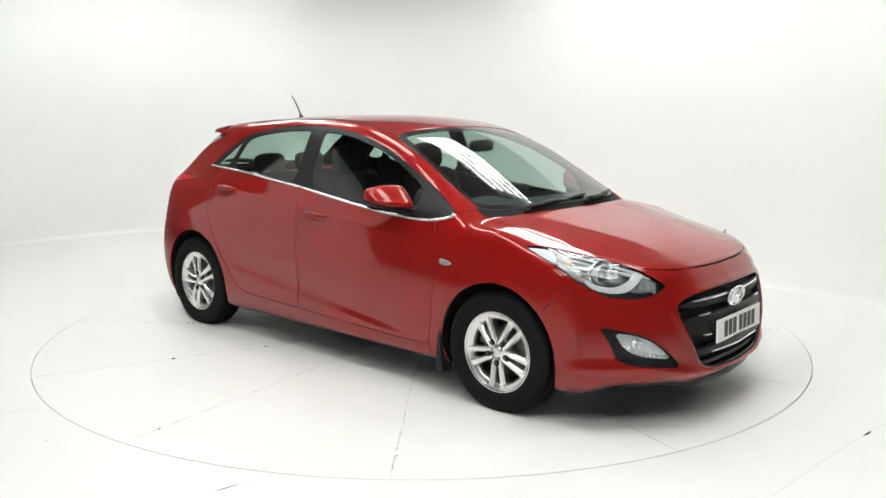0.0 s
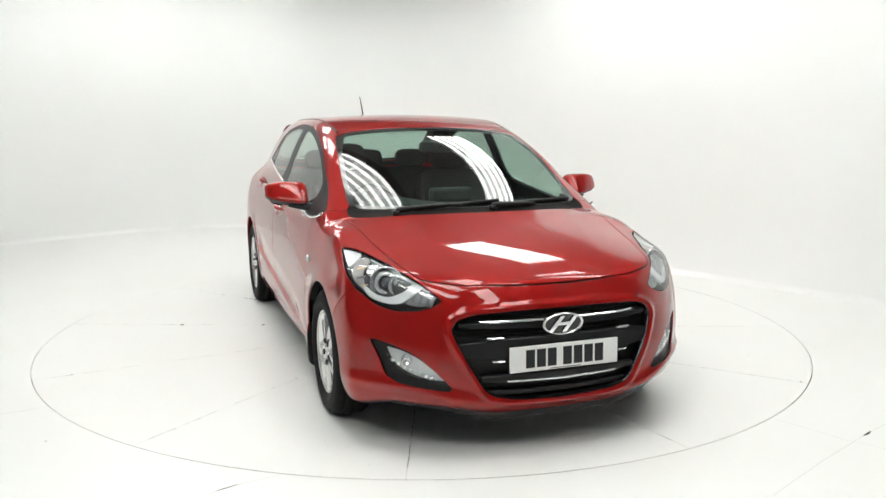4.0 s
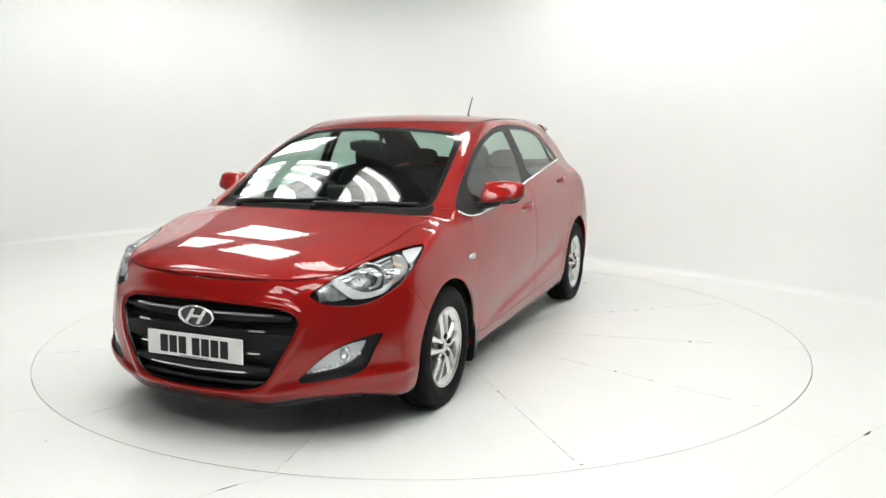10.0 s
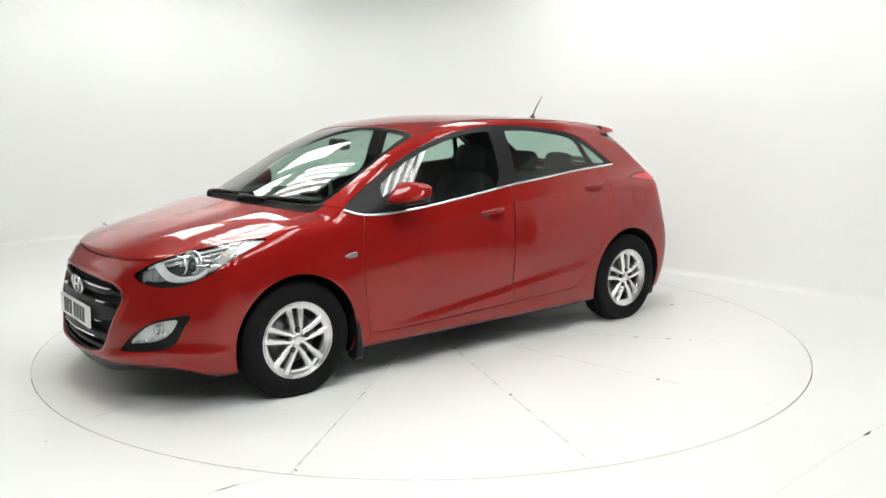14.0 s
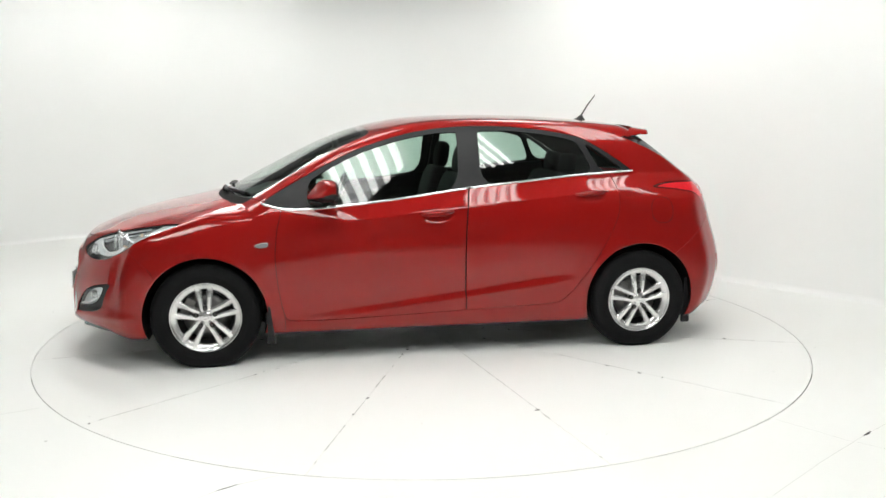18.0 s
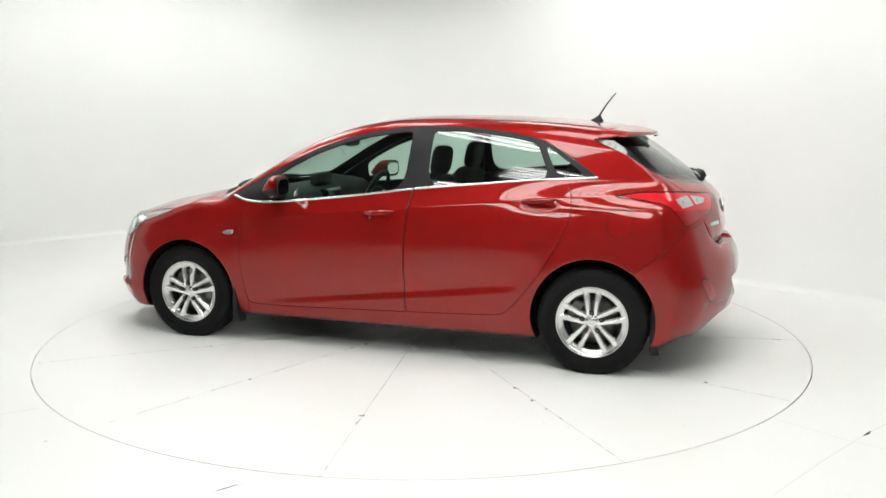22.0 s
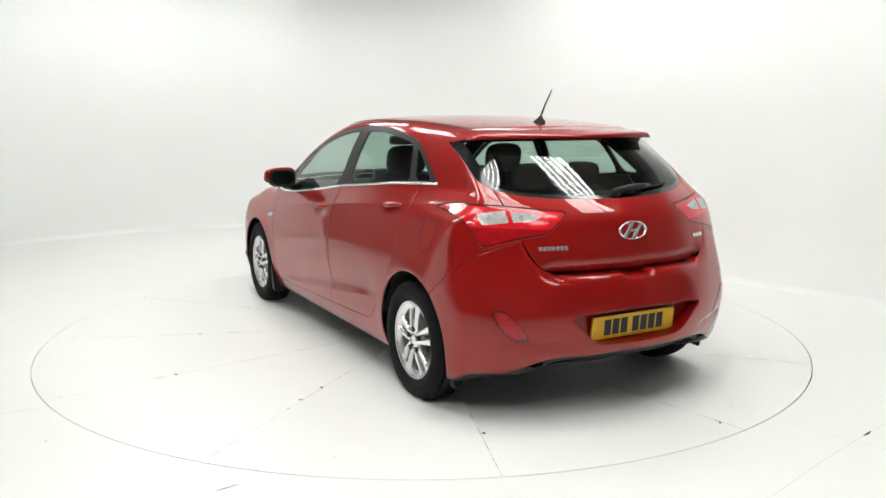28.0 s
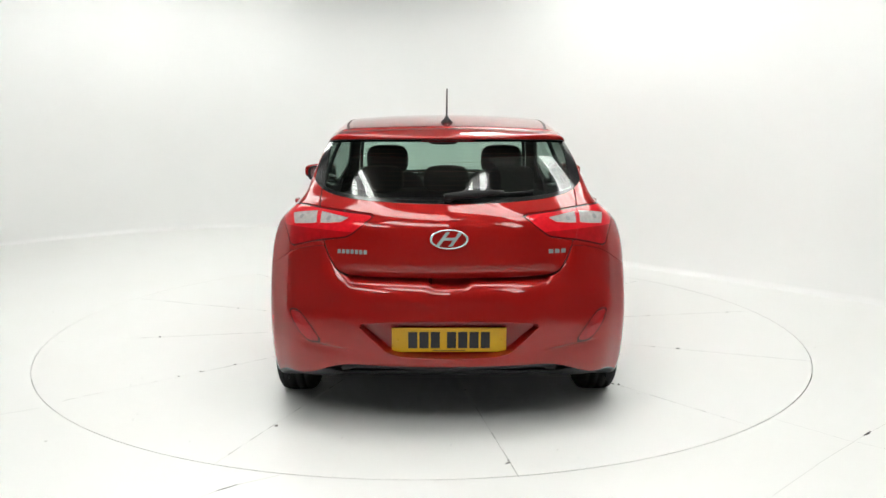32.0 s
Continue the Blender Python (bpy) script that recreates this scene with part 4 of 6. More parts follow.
def build_body():
    half = Shell(*body_form())
    for cx, cz, r in ((1.325, 0.298, 0.352), (-1.325, 0.312, 0.352)):
        _, half = half.split(ring(cx, cz, r)(half.V))

    def pair(name, piece, mat, parent=car, label="", depth=0.005):
        s = piece.flanged(depth)
        a = part_mesh(name, s.mesh(name, mat), parent, label)
        b = part_mesh(name, s.mirrored().mesh(name, mat), parent, label)
        return a, b

    def middle(name, piece, mat, parent=car, label="", depth=0.005):
        return part_mesh(name, piece.joined().flanged(depth).mesh(name, mat), parent, label)

    under, half = half.split(half.V[:, 2] - (0.186 + 0.04 * sstep(1.75, 1.95, half.V[:, 0]) * sstep(0.25, 0.55, half.V[:, 1]) + 0.055 * sstep(-1.66, -1.82, half.V[:, 0]) + 0.085 * sstep(-1.86, -2.04, half.V[:, 0])))
    middle("underbody", under, BLACK, label="black underbody edge")
    lamp, half = half.cut(front_corner(HEADLAMP, 1), 0.004)
    tail, half = half.cut(rear_corner(TAILLAMP, 1), 0.005)
    _, half = half.cut(front_view(GRILLE), 0.0)
    fog, half = half.cut(front_view(FOG, both=False, rounds=1), 0.002)
    dlo, half = half.cut(side_view(SIDE_GLASS, 0.4), 0.004)
    screen, half = half.cut(top_view(SCREEN, 0.9), 0.004)
    rear_glass, half = half.cut(rear_glass_edge, 0.003)
    _, shell = half.split(side_view(BUMPER_REAR, -1)(half.V))
    shell = shell.moved(-0.010).joined()
    bonnet, half = half.cut(top_view(BONNET, 0.6), 0.008)
    cowl, half = half.cut(top_view(COWL, 0.9), 0.004)
    roof, half = half.cut(top_view(ROOF, 1.2), 0.005)
    gate, half = half.cut(lambda V: np.maximum(rear_view(TAILGATE)(V), V[:, 0] + 1.40 - 0.10 * V[:, 1] ** 2), 0.008)
    bump_f, half = half.cut(side_view(BUMPER_FRONT, -1), 0.003)
    _, half = half.cut(side_view(BUMPER_REAR, -1), 0.005)
    bump_r = Shell(*body_form(0.0085, bumper_field, -2.26, -1.40, 0.10, 0.95))
    _, bump_r = bump_r.split(ring(-1.325, 0.312, 0.352)(bump_r.V))
    bump_r, _ = bump_r.cut(side_view(BUMPER_REAR, -1), 0.005)
    _, bump_r = bump_r.cut(rear_corner(TAILLAMP, 1), 0.005)
    _, bump_r = bump_r.cut(rear_view(TAILGATE), 0.008)
    _, bump_r = bump_r.split(rear_view(RECESS, rounds=1)(bump_r.V))
    _, bump_r = bump_r.split(bump_r.V[:, 2] - (0.186 + 0.055 * sstep(-1.66, -1.82, bump_r.V[:, 0]) + 0.085 * sstep(-1.86, -2.04, bump_r.V[:, 0])))
    door_f, half = half.cut(side_view(DOOR_FRONT, 0.5, 1), 0.0058)
    door_r, half = half.cut(side_view(DOOR_REAR, 0.5, 1), 0.0058)
    wing, half = half.cut(side_view(WING, 0.4, 1), 0.005)
    pane_f, frame_black = dlo.cut(side_view(PANE_FRONT, 0.3), 0.002)
    pane_r, frame_black = frame_black.cut(side_view(PANE_REAR, 0.3), 0.002)
    pane_q, frame_black = frame_black.cut(side_view(PANE_QUARTER, 0.3), 0.002)
    # joint in the black frame between the doors
    fr_a, fr_b = frame_black.split(-(frame_black.V[:, 0] - (-0.235 - 0.10 * (frame_black.V[:, 2] - 1.03))) - 0.003)
    _, fr_b = fr_b.split(-(fr_b.V[:, 0] - (-0.235 - 0.10 * (fr_b.V[:, 2] - 1.03))) + 0.003)
    middle("bonnet", bonnet, PAINT)
    middle("roof", roof, PAINT)
    middle("front_bumper", bump_f, PAINT)
    bumper = middle("rear_bumper", bump_r, PAINT)
    plate_recess(bumper)
    gate_ob = middle("tailgate", gate, PAINT, depth=0.016)
    d = rear_glass_edge(rear_glass.V)
    clear, border = rear_glass.split(np.maximum(d + 0.016, rear_glass.V[:, 1] - 0.60))
    part_mesh("rear_window", clear.moved(-0.002).joined().faired(1, 2, 4, rear_glass.joined()).mesh("rear_window", GLASS), gate_ob, "tinted rear window glass")
    part_mesh("window_border", border.moved(-0.002).joined().faired(1, 2, 4, rear_glass.joined()).flanged(0.006).mesh("window_border", GLOSS_BLACK), gate_ob, "black printed border of the rear window")
    whole = screen.joined()
    clear, border = screen.split(top_view(SCREEN, 0.9)(screen.V) + 0.026 + 0.020 * sstep(0.60, 0.42, screen.V[:, 0]))
    ws = part_mesh("windscreen", clear.moved(-0.002).joined().faired(0, 1, 2, whole).mesh("windscreen", GLASS), car, "green tinted windscreen glass")
    part_mesh("screen_border", border.moved(-0.002).joined().faired(0, 1, 2, whole).flanged(0.006).mesh("screen_border", GLOSS_BLACK), ws, "black printed border of the windscreen")
    middle("cowl", cowl.moved(-0.012), BLACK, label="black plastic cowl under the wipers")
    doors = []
    for name, piece, pane, fr in (("front_door", door_f, pane_f, fr_a), ("rear_door", door_r, pane_r, fr_b)):
        obs = pair(name, piece, PAINT)
        s = pane.moved(-0.003).faired(0, 2, 1).flanged(0.004)
        card = piece.moved(-0.032).flanged(-0.027)
        f = fr.moved(-0.0015).faired(0, 2, 4).flanged(0.012)
        for ob, m in ((obs[0], lambda q: q), (obs[1], lambda q: q.mirrored())):
            part_mesh("window", m(s).mesh("window", GLASS), ob, "tinted door window glass")
            part_mesh("door_card", m(card).mesh("door_card", TRIM), ob, "dark inner door trim")
            part_mesh("window_frame", m(f).mesh("window_frame", BLACK), ob, "black window frame")
        doors.append(obs)
    pair("wing", wing, PAINT)
    pair("quarter_window", pane_q.moved(-0.003).faired(0, 2, 1), GLASS, label="small tinted quarter window", depth=0.004)
    pair("side_body", half, PAINT)
    # inner lining, seen through the glass and the shut lines
    part_mesh("body_shell", shell.mesh("body_shell", SEAM), car, "black inner body shell")
    q = roof.moved(-0.03).joined()
    part_mesh("headlining", Shell(q.V, -q.N, q.F[:, ::-1]).mesh("headlining", HEADLINER), car, "pale grey roof lining")
    return dict(lamp=lamp, tail=tail, fog=fog, doors=doors)


BODY = build_body()


# ---- wheels ----
def wheel_arch_liner(cx, cz, side):
    bm = bmesh.new()
    lathe(bm, [(0.50, 0.05), (0.50, 0.36), (0.845, 0.368)], 48)
    for v in list(bm.verts):
        v.co = Vector((cx + v.co.x, side * v.co.y, cz + v.co.z))
    bmesh.ops.delete(bm, geom=[v for v in bm.verts if v.co.z < 0.17], context="VERTS")
    part("wheel_arch_liner", bm, MESH_BLACK, car, "black wheel arch liner", smooth=True)


def spoke_mesh():
    """One spoke along +z of the wheel, its face towards +y."""
    bm = bmesh.new()
    rows = []
    for r, w, y0, y1 in ((0.040, 0.015, 0.038, -0.012), (0.075, 0.0145, 0.042, -0.006), (0.12, 0.0155, 0.040, -0.002), (0.160, 0.019, 0.036, -0.004), (0.183, 0.024, 0.036, -0.008), (0.195, 0.030, 0.040, -0.012)):
        c = w * 0.55
        rows.append([bm.verts.new(q) for q in ((-w, y1, r), (-w, y0 - 0.010, r), (-c, y0, r), (c, y0, r), (w, y0 - 0.010, r), (w, y1, r))])
    for A, B in zip(rows, rows[1:]):
        for k in range(5):
            bm.faces.new((A[k], A[k + 1], B[k + 1], B[k]))
    bm.faces.new(rows[0][::-1])
    bm.faces.new(rows[-1])
    bmesh.ops.recalc_face_normals(bm, faces=bm.faces)
    me = bpy.data.meshes.new("spoke")
    bm.to_mesh(me)
    bm.free()
    me.materials.append(ALLOY)
    return me


SPOKE = spoke_mesh()


def tyre_mesh():
    prof = [(-0.085, 0.200), (-0.094, 0.225), (-0.098, 0.255), (-0.094, 0.282), (-0.083, 0.300), (-0.070, 0.309), (-0.052, 0.3135), (-0.051, 0.306), (-0.041, 0.306), (-0.040, 0.314),
            (-0.006, 0.315), (-0.005, 0.307), (0.005, 0.307), (0.006, 0.315), (0.040, 0.314), (0.041, 0.306), (0.051, 0.306), (0.052, 0.3135), (0.070, 0.309), (0.078, 0.3045), (0.083, 0.300),
            (0.0925, 0.285), (0.0935, 0.282), (0.0975, 0.262), (0.0975, 0.255), (0.0985, 0.252), (0.0985, 0.240), (0.0965, 0.237), (0.094, 0.225), (0.090, 0.212), (0.083, 0.203), (0.080, 0.195)]
    bm = bmesh.new()
    lathe(bm, prof, 96)
    for v in bm.verts:
        # the shoulder is notched, the foot pressed flat
        a = math.atan2(v.co.z, v.co.x)
        r = math.hypot(v.co.x, v.co.z)
        if r > 0.3015 and abs(v.co.y) > 0.06 and int((a + math.pi) / math.tau * 96 + 0.5) % 3 == 0:
            v.co.x *= 0.984
            v.co.z *= 0.984
        if v.co.z < -0.297:
            v.co.z = -0.297
    bmesh.ops.recalc_face_normals(bm, faces=bm.faces)
    me = bpy.data.meshes.new("tyre")
    bm.to_mesh(me)
    bm.free()
    me.materials.append(RUBBER)
    me.polygons.foreach_set("use_smooth", [True] * len(me.polygons))
    return me


TYRE = tyre_mesh()


def wheel(cx, cz, side, phase):
    # rim barrel with its bright lip
    bm = bmesh.new()
    lathe(bm, [(-0.085, 0.196), (-0.06, 0.180), (0.02, 0.176), (0.052, 0.176), (0.066, 0.181), (0.0765, 0.188), (0.0785, 0.1945), (0.0815, 0.1975), (0.0845, 0.2015), (0.083, 0.2055), (0.078, 0.2065), (0.072, 0.203)], 80)
    bmesh.ops.recalc_face_normals(bm, faces=bm.faces)
    w = part("wheel", bm, ALLOY, car, "silver ten-spoke alloy wheel", smooth=True)
    w.location = (cx, side * 0.785, cz)
    w.rotation_euler = (0, 0, 0 if side > 0 else math.pi)
    part_mesh("tyre", TYRE, w, "black rubber tyre")
    # broad dished face behind the rim's lip
    bm = bmesh.new()
    lathe(bm, [(0.030, 0.166), (0.056, 0.163), (0.063, 0.165), (0.068, 0.172), (0.074, 0.184), (0.0765, 0.190), (0.070, 0.193)], 80)
    bmesh.ops.recalc_face_normals(bm, faces=bm.faces)
    part("rim_face", bm, ALLOY, w, smooth=True)
    # flat black ring put in for the shade between the spokes
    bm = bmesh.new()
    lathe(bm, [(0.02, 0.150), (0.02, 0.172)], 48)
    part("rim_shadow", bm, MESH_BLACK, w, "black ring in place of the shade inside the rim")
    for k in range(5):
        a = math.radians(phase + 72 * k)
        for s in (-1, 1):
            ob = part_mesh("spoke", SPOKE, w)
            # twin spokes, wider apart at the rim
            ob.matrix_basis = pose(0, 0.038, 0, 0, math.degrees(a) + s * 3.5, 0) @ pose(s * 0.0125, 0, 0.0, 0, s * 4.0, 0)
        bm = bmesh.new()
        m = pose(0, 0, 0, 0, math.degrees(a), 0) @ Matrix.Translation((0, 0, 0.056))
        lathe(bm, [(0.0895, 0.0001), (0.0895, 0.0055), (0.0870, 0.0068), (0.0815, 0.0070), (0.070, 0.0070)], 6, "y", m)
        bmesh.ops.recalc_face_normals(bm, faces=bm.faces)
        part("wheel_bolt", bm, STEEL, w, "dark steel wheel bolt")
        bm = bmesh.new()
        lathe(bm, [(0.0838, 0.0001), (0.0838, 0.0135), (0.070, 0.0145)], 20, "y", m)
        bmesh.ops.recalc_face_normals(bm, faces=bm.faces)
        part("bolt_hole", bm, MESH_BLACK, w, "dark bolt hole")
    bm = bmesh.new()
    lathe(bm, [(0.079, 0.0001), (0.0785, 0.020), (0.076, 0.028), (0.072, 0.031), (0.070, 0.034), (0.072, 0.046), (0.066, 0.056), (0.040, 0.066), (0.02, 0.066)], 48)
    bmesh.ops.recalc_face_normals(bm, faces=bm.faces)
    cap = part("hub_cap", bm, ALLOY, w, "silver hub with an oval emblem", smooth=True)
    bm = bmesh.new()
    tube(bm, [(0.016 * math.cos(i * math.tau / 24), 0.0795, 0.010 * math.sin(i * math.tau / 24)) for i in range(24)], 0.0014, 6, True)
    part("hub_emblem", bm, CHROME, w, "small oval chrome emblem")
    bm = bmesh.new()
    lathe(bm, [(0.012, 0.06), (0.012, 0.135), (-0.010, 0.137), (-0.010, 0.06)], 48)
    part("brake_disc", bm, STEEL, w, "steel brake disc", smooth=True)
    bm = bmesh.new()
    lathe(bm, [(-0.012, 0.04), (-0.014, 0.186)], 48)
    part("brake_backplate", bm, MESH_BLACK, w, "black back plate")
    bm = bmesh.new()
    m = pose(0, 0, 0, 0, 60, 0)
    box(bm, -0.05, 0.05, -0.03, 0.035, 0.085, 0.145, m, 0.01)
    part("brake_caliper", bm, STEEL, w, "grey brake caliper")


for side in (1, -1):
    wheel(FRONT_AXLE[0], FRONT_AXLE[1], side, 2 if side > 0 else 35)
    wheel(REAR_AXLE[0], REAR_AXLE[1], side, 1 if side > 0 else 12)
    wheel_arch_liner(1.325, 0.298, side)
    wheel_arch_liner(-1.325, 0.312, side)
    # mud flaps
    for x0, z1, lean, wd in ((0.972, 0.36, 0.0, 0.0), (-1.648, 0.42, -0.006, 0.060)):
        bm = bmesh.new()
        rows = []
        thick = lambda z: 0.012 + 0.055 * (z1 - z) / z1 if x0 > 0 else 0.016 + 0.050 * (z1 - z) / z1
        for z, o, yi, yo in ((z1, 0.0, 0.82, 0.884 - wd), (0.30, 0.003, 0.81, 0.892 - wd), (0.20, 0.006, 0.80, 0.890 - wd), (0.140, 0.010 + lean, 0.80, 0.882 - wd), (0.126, 0.010 + lean, 0.81, 0.868 - wd)):
            rows.append([bm.verts.new((x0 + o, side * yi, z)), bm.verts.new((x0 + o, side * yo, z)), bm.verts.new((x0 + o - thick(z), side * yo, z)), bm.verts.new((x0 + o - thick(z), side * yi, z))])
        for A, B in zip(rows, rows[1:]):
            for k in range(4):
                bm.faces.new((A[k], A[(k + 1) % 4], B[(k + 1) % 4], B[k]))
        bm.faces.new(rows[0])
        bm.faces.new(rows[-1][::-1])
        bmesh.ops.recalc_face_normals(bm, faces=bm.faces)
        part("mud_flap", bm, BLACK, car, "black rubber mud flap")


# ---- front end ----
def nose(y, z, off=0.0):
    return Vector((float(NOSE(z) - NOSE_PLAN(abs(y))) + off, y, z))


def strip(name, y0, y1, z0, z1, off, depth, mat, label="", bow=0.0, parent=None, steps=28, taper=0.0):
    """A bar across the nose that follows its curve."""
    bm = bmesh.new()
    rows = []
    for i in range(steps + 1):
        t = i / steps
        y = y0 + (y1 - y0) * t
        s = abs(2 * t - 1)
        dz = bow * y * y
        k = (z1 - z0) * 0.5 * taper * s ** 3
        a, b = z0 + dz + k, z1 + dz - k
        e = min(0.004, (b - a) * 0.25)
        rows.append([bm.verts.new(q) for q in (nose(y, a, off - depth), nose(y, a, off - e), nose(y, a + e, off), nose(y, b - e, off), nose(y, b, off - e), nose(y, b, off - depth))])
    for A, B in zip(rows, rows[1:]):
        for k in range(6):
            bm.faces.new((A[k], A[(k + 1) % 6], B[(k + 1) % 6], B[k]))
    bm.faces.new(rows[0])
    bm.faces.new(rows[-1][::-1])
    bmesh.ops.recalc_face_normals(bm, faces=bm.faces)
    return part(name, bm, mat, parent or car, label, smooth=False)


def grille():
    P = outline(GRILLE + [(-y, z) for y, z in GRILLE[::-1] if y > 0], 2)
    bm = bmesh.new()
    rings = []
    for off, k in ((-0.001, 0.994), (-0.004, 0.984), (-0.012, 0.975), (-0.055, 0.965)):
        rings.append([bm.verts.new(nose(y * k, 0.445 + (z - 0.445) * k, off)) for y, z in P])
    n = len(P)
    for A, B in zip(rings, rings[1:]):
        for i in range(n):
            bm.faces.new((A[i], A[(i + 1) % n], B[(i + 1) % n], B[i]))
    bmesh.ops.recalc_face_normals(bm, faces=bm.faces)
    g = part("grille", bm, GLOSS_BLACK, car, "black radiator grille with chrome strips", smooth=True)
    bm = bmesh.new()
    vs = [[bm.verts.new(nose(-0.54 + 1.08 * i / 24, 0.225 + 0.43 * j / 10, -0.05)) for j in range(11)] for i in range(25)]
    for i in range(24):
        for j in range(10):
            bm.faces.new((vs[i][j], vs[i + 1][j], vs[i + 1][j + 1], vs[i][j + 1]))
    part("grille_backing", bm, MESH_BLACK, g, "matt black mesh backing", smooth=True)
    # honeycomb ribs of the mesh
    for z in (0.615, 0.600, 0.545, 0.530):
        strip("mesh_rib", -0.46, 0.46, z - 0.002, z + 0.002, -0.040, 0.008, BLACK, parent=g, steps=24)
    bm = bmesh.new()
    for k in range(-16, 17):
        y = k * 0.027
        for z0, z1 in ((0.600, 0.615), (0.530, 0.545)):
            p, q = nose(y, z0, -0.043), nose(y + 0.009, z1, -0.043)
            tube(bm, [p, q], 0.002, 4)
    tagged(part("mesh_weave", bm, BLACK, g, "fine black honeycomb mesh"), kind="stuff")
    strip("grille_bar", -0.455, 0.455, 0.556, 0.588, -0.008, 0.03, BLACK, "satin black bar", 0.02, g, taper=0.5)
    strip("grille_band", -0.455, 0.455, 0.424, 0.520, -0.010, 0.03, BLACK, "satin black band behind the plate", 0.0, g, taper=0.45)
    strip("grille_bar", -0.37, 0.37, 0.322, 0.366, -0.006, 0.03, BLACK, "satin black bar", 0.03, g, taper=0.5)
    strip("grille_bar", -0.34, 0.34, 0.268, 0.290, -0.020, 0.03, BLACK, "satin black bar", 0.03, g)
    for s in (-1, 1):
        a, b = sorted((s * 0.085, s * 0.372))
        strip("chrome_strip", a, b, 0.584, 0.593, -0.002, 0.014, CHROME, "thin chrome strip", 0.02, g)
        a, b = sorted((s * 0.272, s * 0.345))
        strip("chrome_strip", a, b, 0.517, 0.526, -0.002, 0.012, CHROME, "short chrome strip", 0.0, g, 6)
        a, b = sorted((s * 0.272, s * 0.325))
        strip("chrome_strip", a, b, 0.420, 0.427, -0.002, 0.012, CHROME, "short chrome strip", 0.0, g, 6)
    strip("chrome_strip", -0.262, 0.262, 0.328, 0.337, 0.002, 0.012, CHROME, "thin chrome strip", 0.06, g)
    return g


def emblem(name, m, w, h, parent):
    """An oval chrome ring with a slanted chrome bar form inside."""
    bm = bmesh.new()
    n = 40
    rings = []
    for k, d in ((1.0, 0.0), (0.99, 0.007), (0.93, 0.009), (0.885, 0.006), (0.875, 0.0)):
        rings.append([bm.verts.new(m @ Vector((d, k * w / 2 * math.cos(i * math.tau / n), k * h / 2 * math.sin(i * math.tau / n)))) for i in range(n)])
    for A, B in zip(rings, rings[1:]):
        for i in range(n):
            bm.faces.new((A[i], A[(i + 1) % n], B[(i + 1) % n], B[i]))
    bmesh.ops.recalc_face_normals(bm, faces=bm.faces)
    e = part(name, bm, CHROME, parent, "oval chrome emblem", smooth=True)
    for s in (-1, 1):
        bm = bmesh.new()
        pts = [(-0.31, -0.36), (-0.215, -0.36), (0.06, 0.36), (-0.035, 0.36)]
        fr = [bm.verts.new(m @ Vector((0.008, (y + s * 0.165 + 0.125) * w, z * h))) for y, z in pts]
        bk = [bm.verts.new(m @ Vector((0.0, (y + s * 0.165 + 0.125) * w * 1.03, z * h))) for y, z in pts]
        bm.faces.new(fr)
        for i in range(4):
            bm.faces.new((fr[i], bk[i], bk[(i + 1) % 4], fr[(i + 1) % 4]))
        bmesh.ops.recalc_face_normals(bm, faces=bm.faces)
        part("emblem_bar", bm, CHROME, e)
    bm = bmesh.new()
    box(bm, 0.0, 0.008, -0.16 * w, 0.16 * w, -0.055 * h, 0.075 * h, m)
    part("emblem_bar", bm, CHROME, e)
    bm = bmesh.new()
    vs = [bm.verts.new(m @ Vector((0.001, 0.86 * w / 2 * math.cos(i * math.tau / n), 0.86 * h / 2 * math.sin(i * math.tau / n)))) for i in range(n)]
    bm.faces.new(vs)
    part("emblem_ground", bm, GLOSS_BLACK if name == "front_emblem" else PAINT, e)
    return e


def number_plate(name, m, mat, label):
    """Plate with its writing as plain bars. Local: x out of the plate, y across, z up."""
    bm = bmesh.new()
    box(bm, -0.006, 0.004, -0.26, 0.26, -0.0555, 0.0555, m, 0.0018)
    p = part(name, bm, mat, car, label)
    x = -0.187
    for i in range(7):
        bm = bmesh.new()
        box(bm, 0.0042, 0.0050, x, x + 0.042, -0.0395, 0.0395, m)
        part("plate_bar", bm, PLATE_BLACK, p)
        x += 0.0515 if i != 2 else 0.074
    bm = bmesh.new()
    box(bm, 0.0042, 0.0047, -0.075, 0.075, -0.0515, -0.0485, m)
    part("dealer_bar", bm, PLATE_BLACK, p)
    for s in (-1, 1):
        bm = bmesh.new()
        lathe(bm, [(0.0045, 0.007), (0.0065, 0.0055), (0.0068, 0.0001)], 12, "x", m @ Matrix.Translation((0, s * 0.237, 0)))
        part("plate_screw", bm, mat, p)
    return p


GRILLE_OB = grille()
number_plate("front_number_plate", pose(2.184, 0, 0.432, 0, -2.0, 0), PLATE_WHITE, "white front number plate with dark bars")
emblem("front_emblem", pose(2.160, 0, 0.567, 0, 6, 0), 0.196, 0.100, car)

# splitter under the front bumper
bm = bmesh.new()
rows = []
for i in range(41):
    y = -0.70 + 1.4 * i / 40
    x = float(NOSE(0.24) - NOSE_PLAN(abs(y)))
    z = 0.152 + 0.05 * float(sstep(0.25, 0.6, abs(y)))
    rows.append([bm.verts.new(q) for q in ((x - 0.035, y, z + 0.035), (x - 0.036, y, z + 0.010), (x - 0.05, y, z), (x - 0.16, y, z + 0.005), (x - 0.16, y, z + 0.06))])
for A, B in zip(rows, rows[1:]):
    for k in range(4):
        bm.faces.new((A[k], A[k + 1], B[k + 1], B[k]))
bmesh.ops.recalc_face_normals(bm, faces=bm.faces)
part("front_splitter", bm, BLACK, car, "black plastic lip under the front bumper", smooth=True)


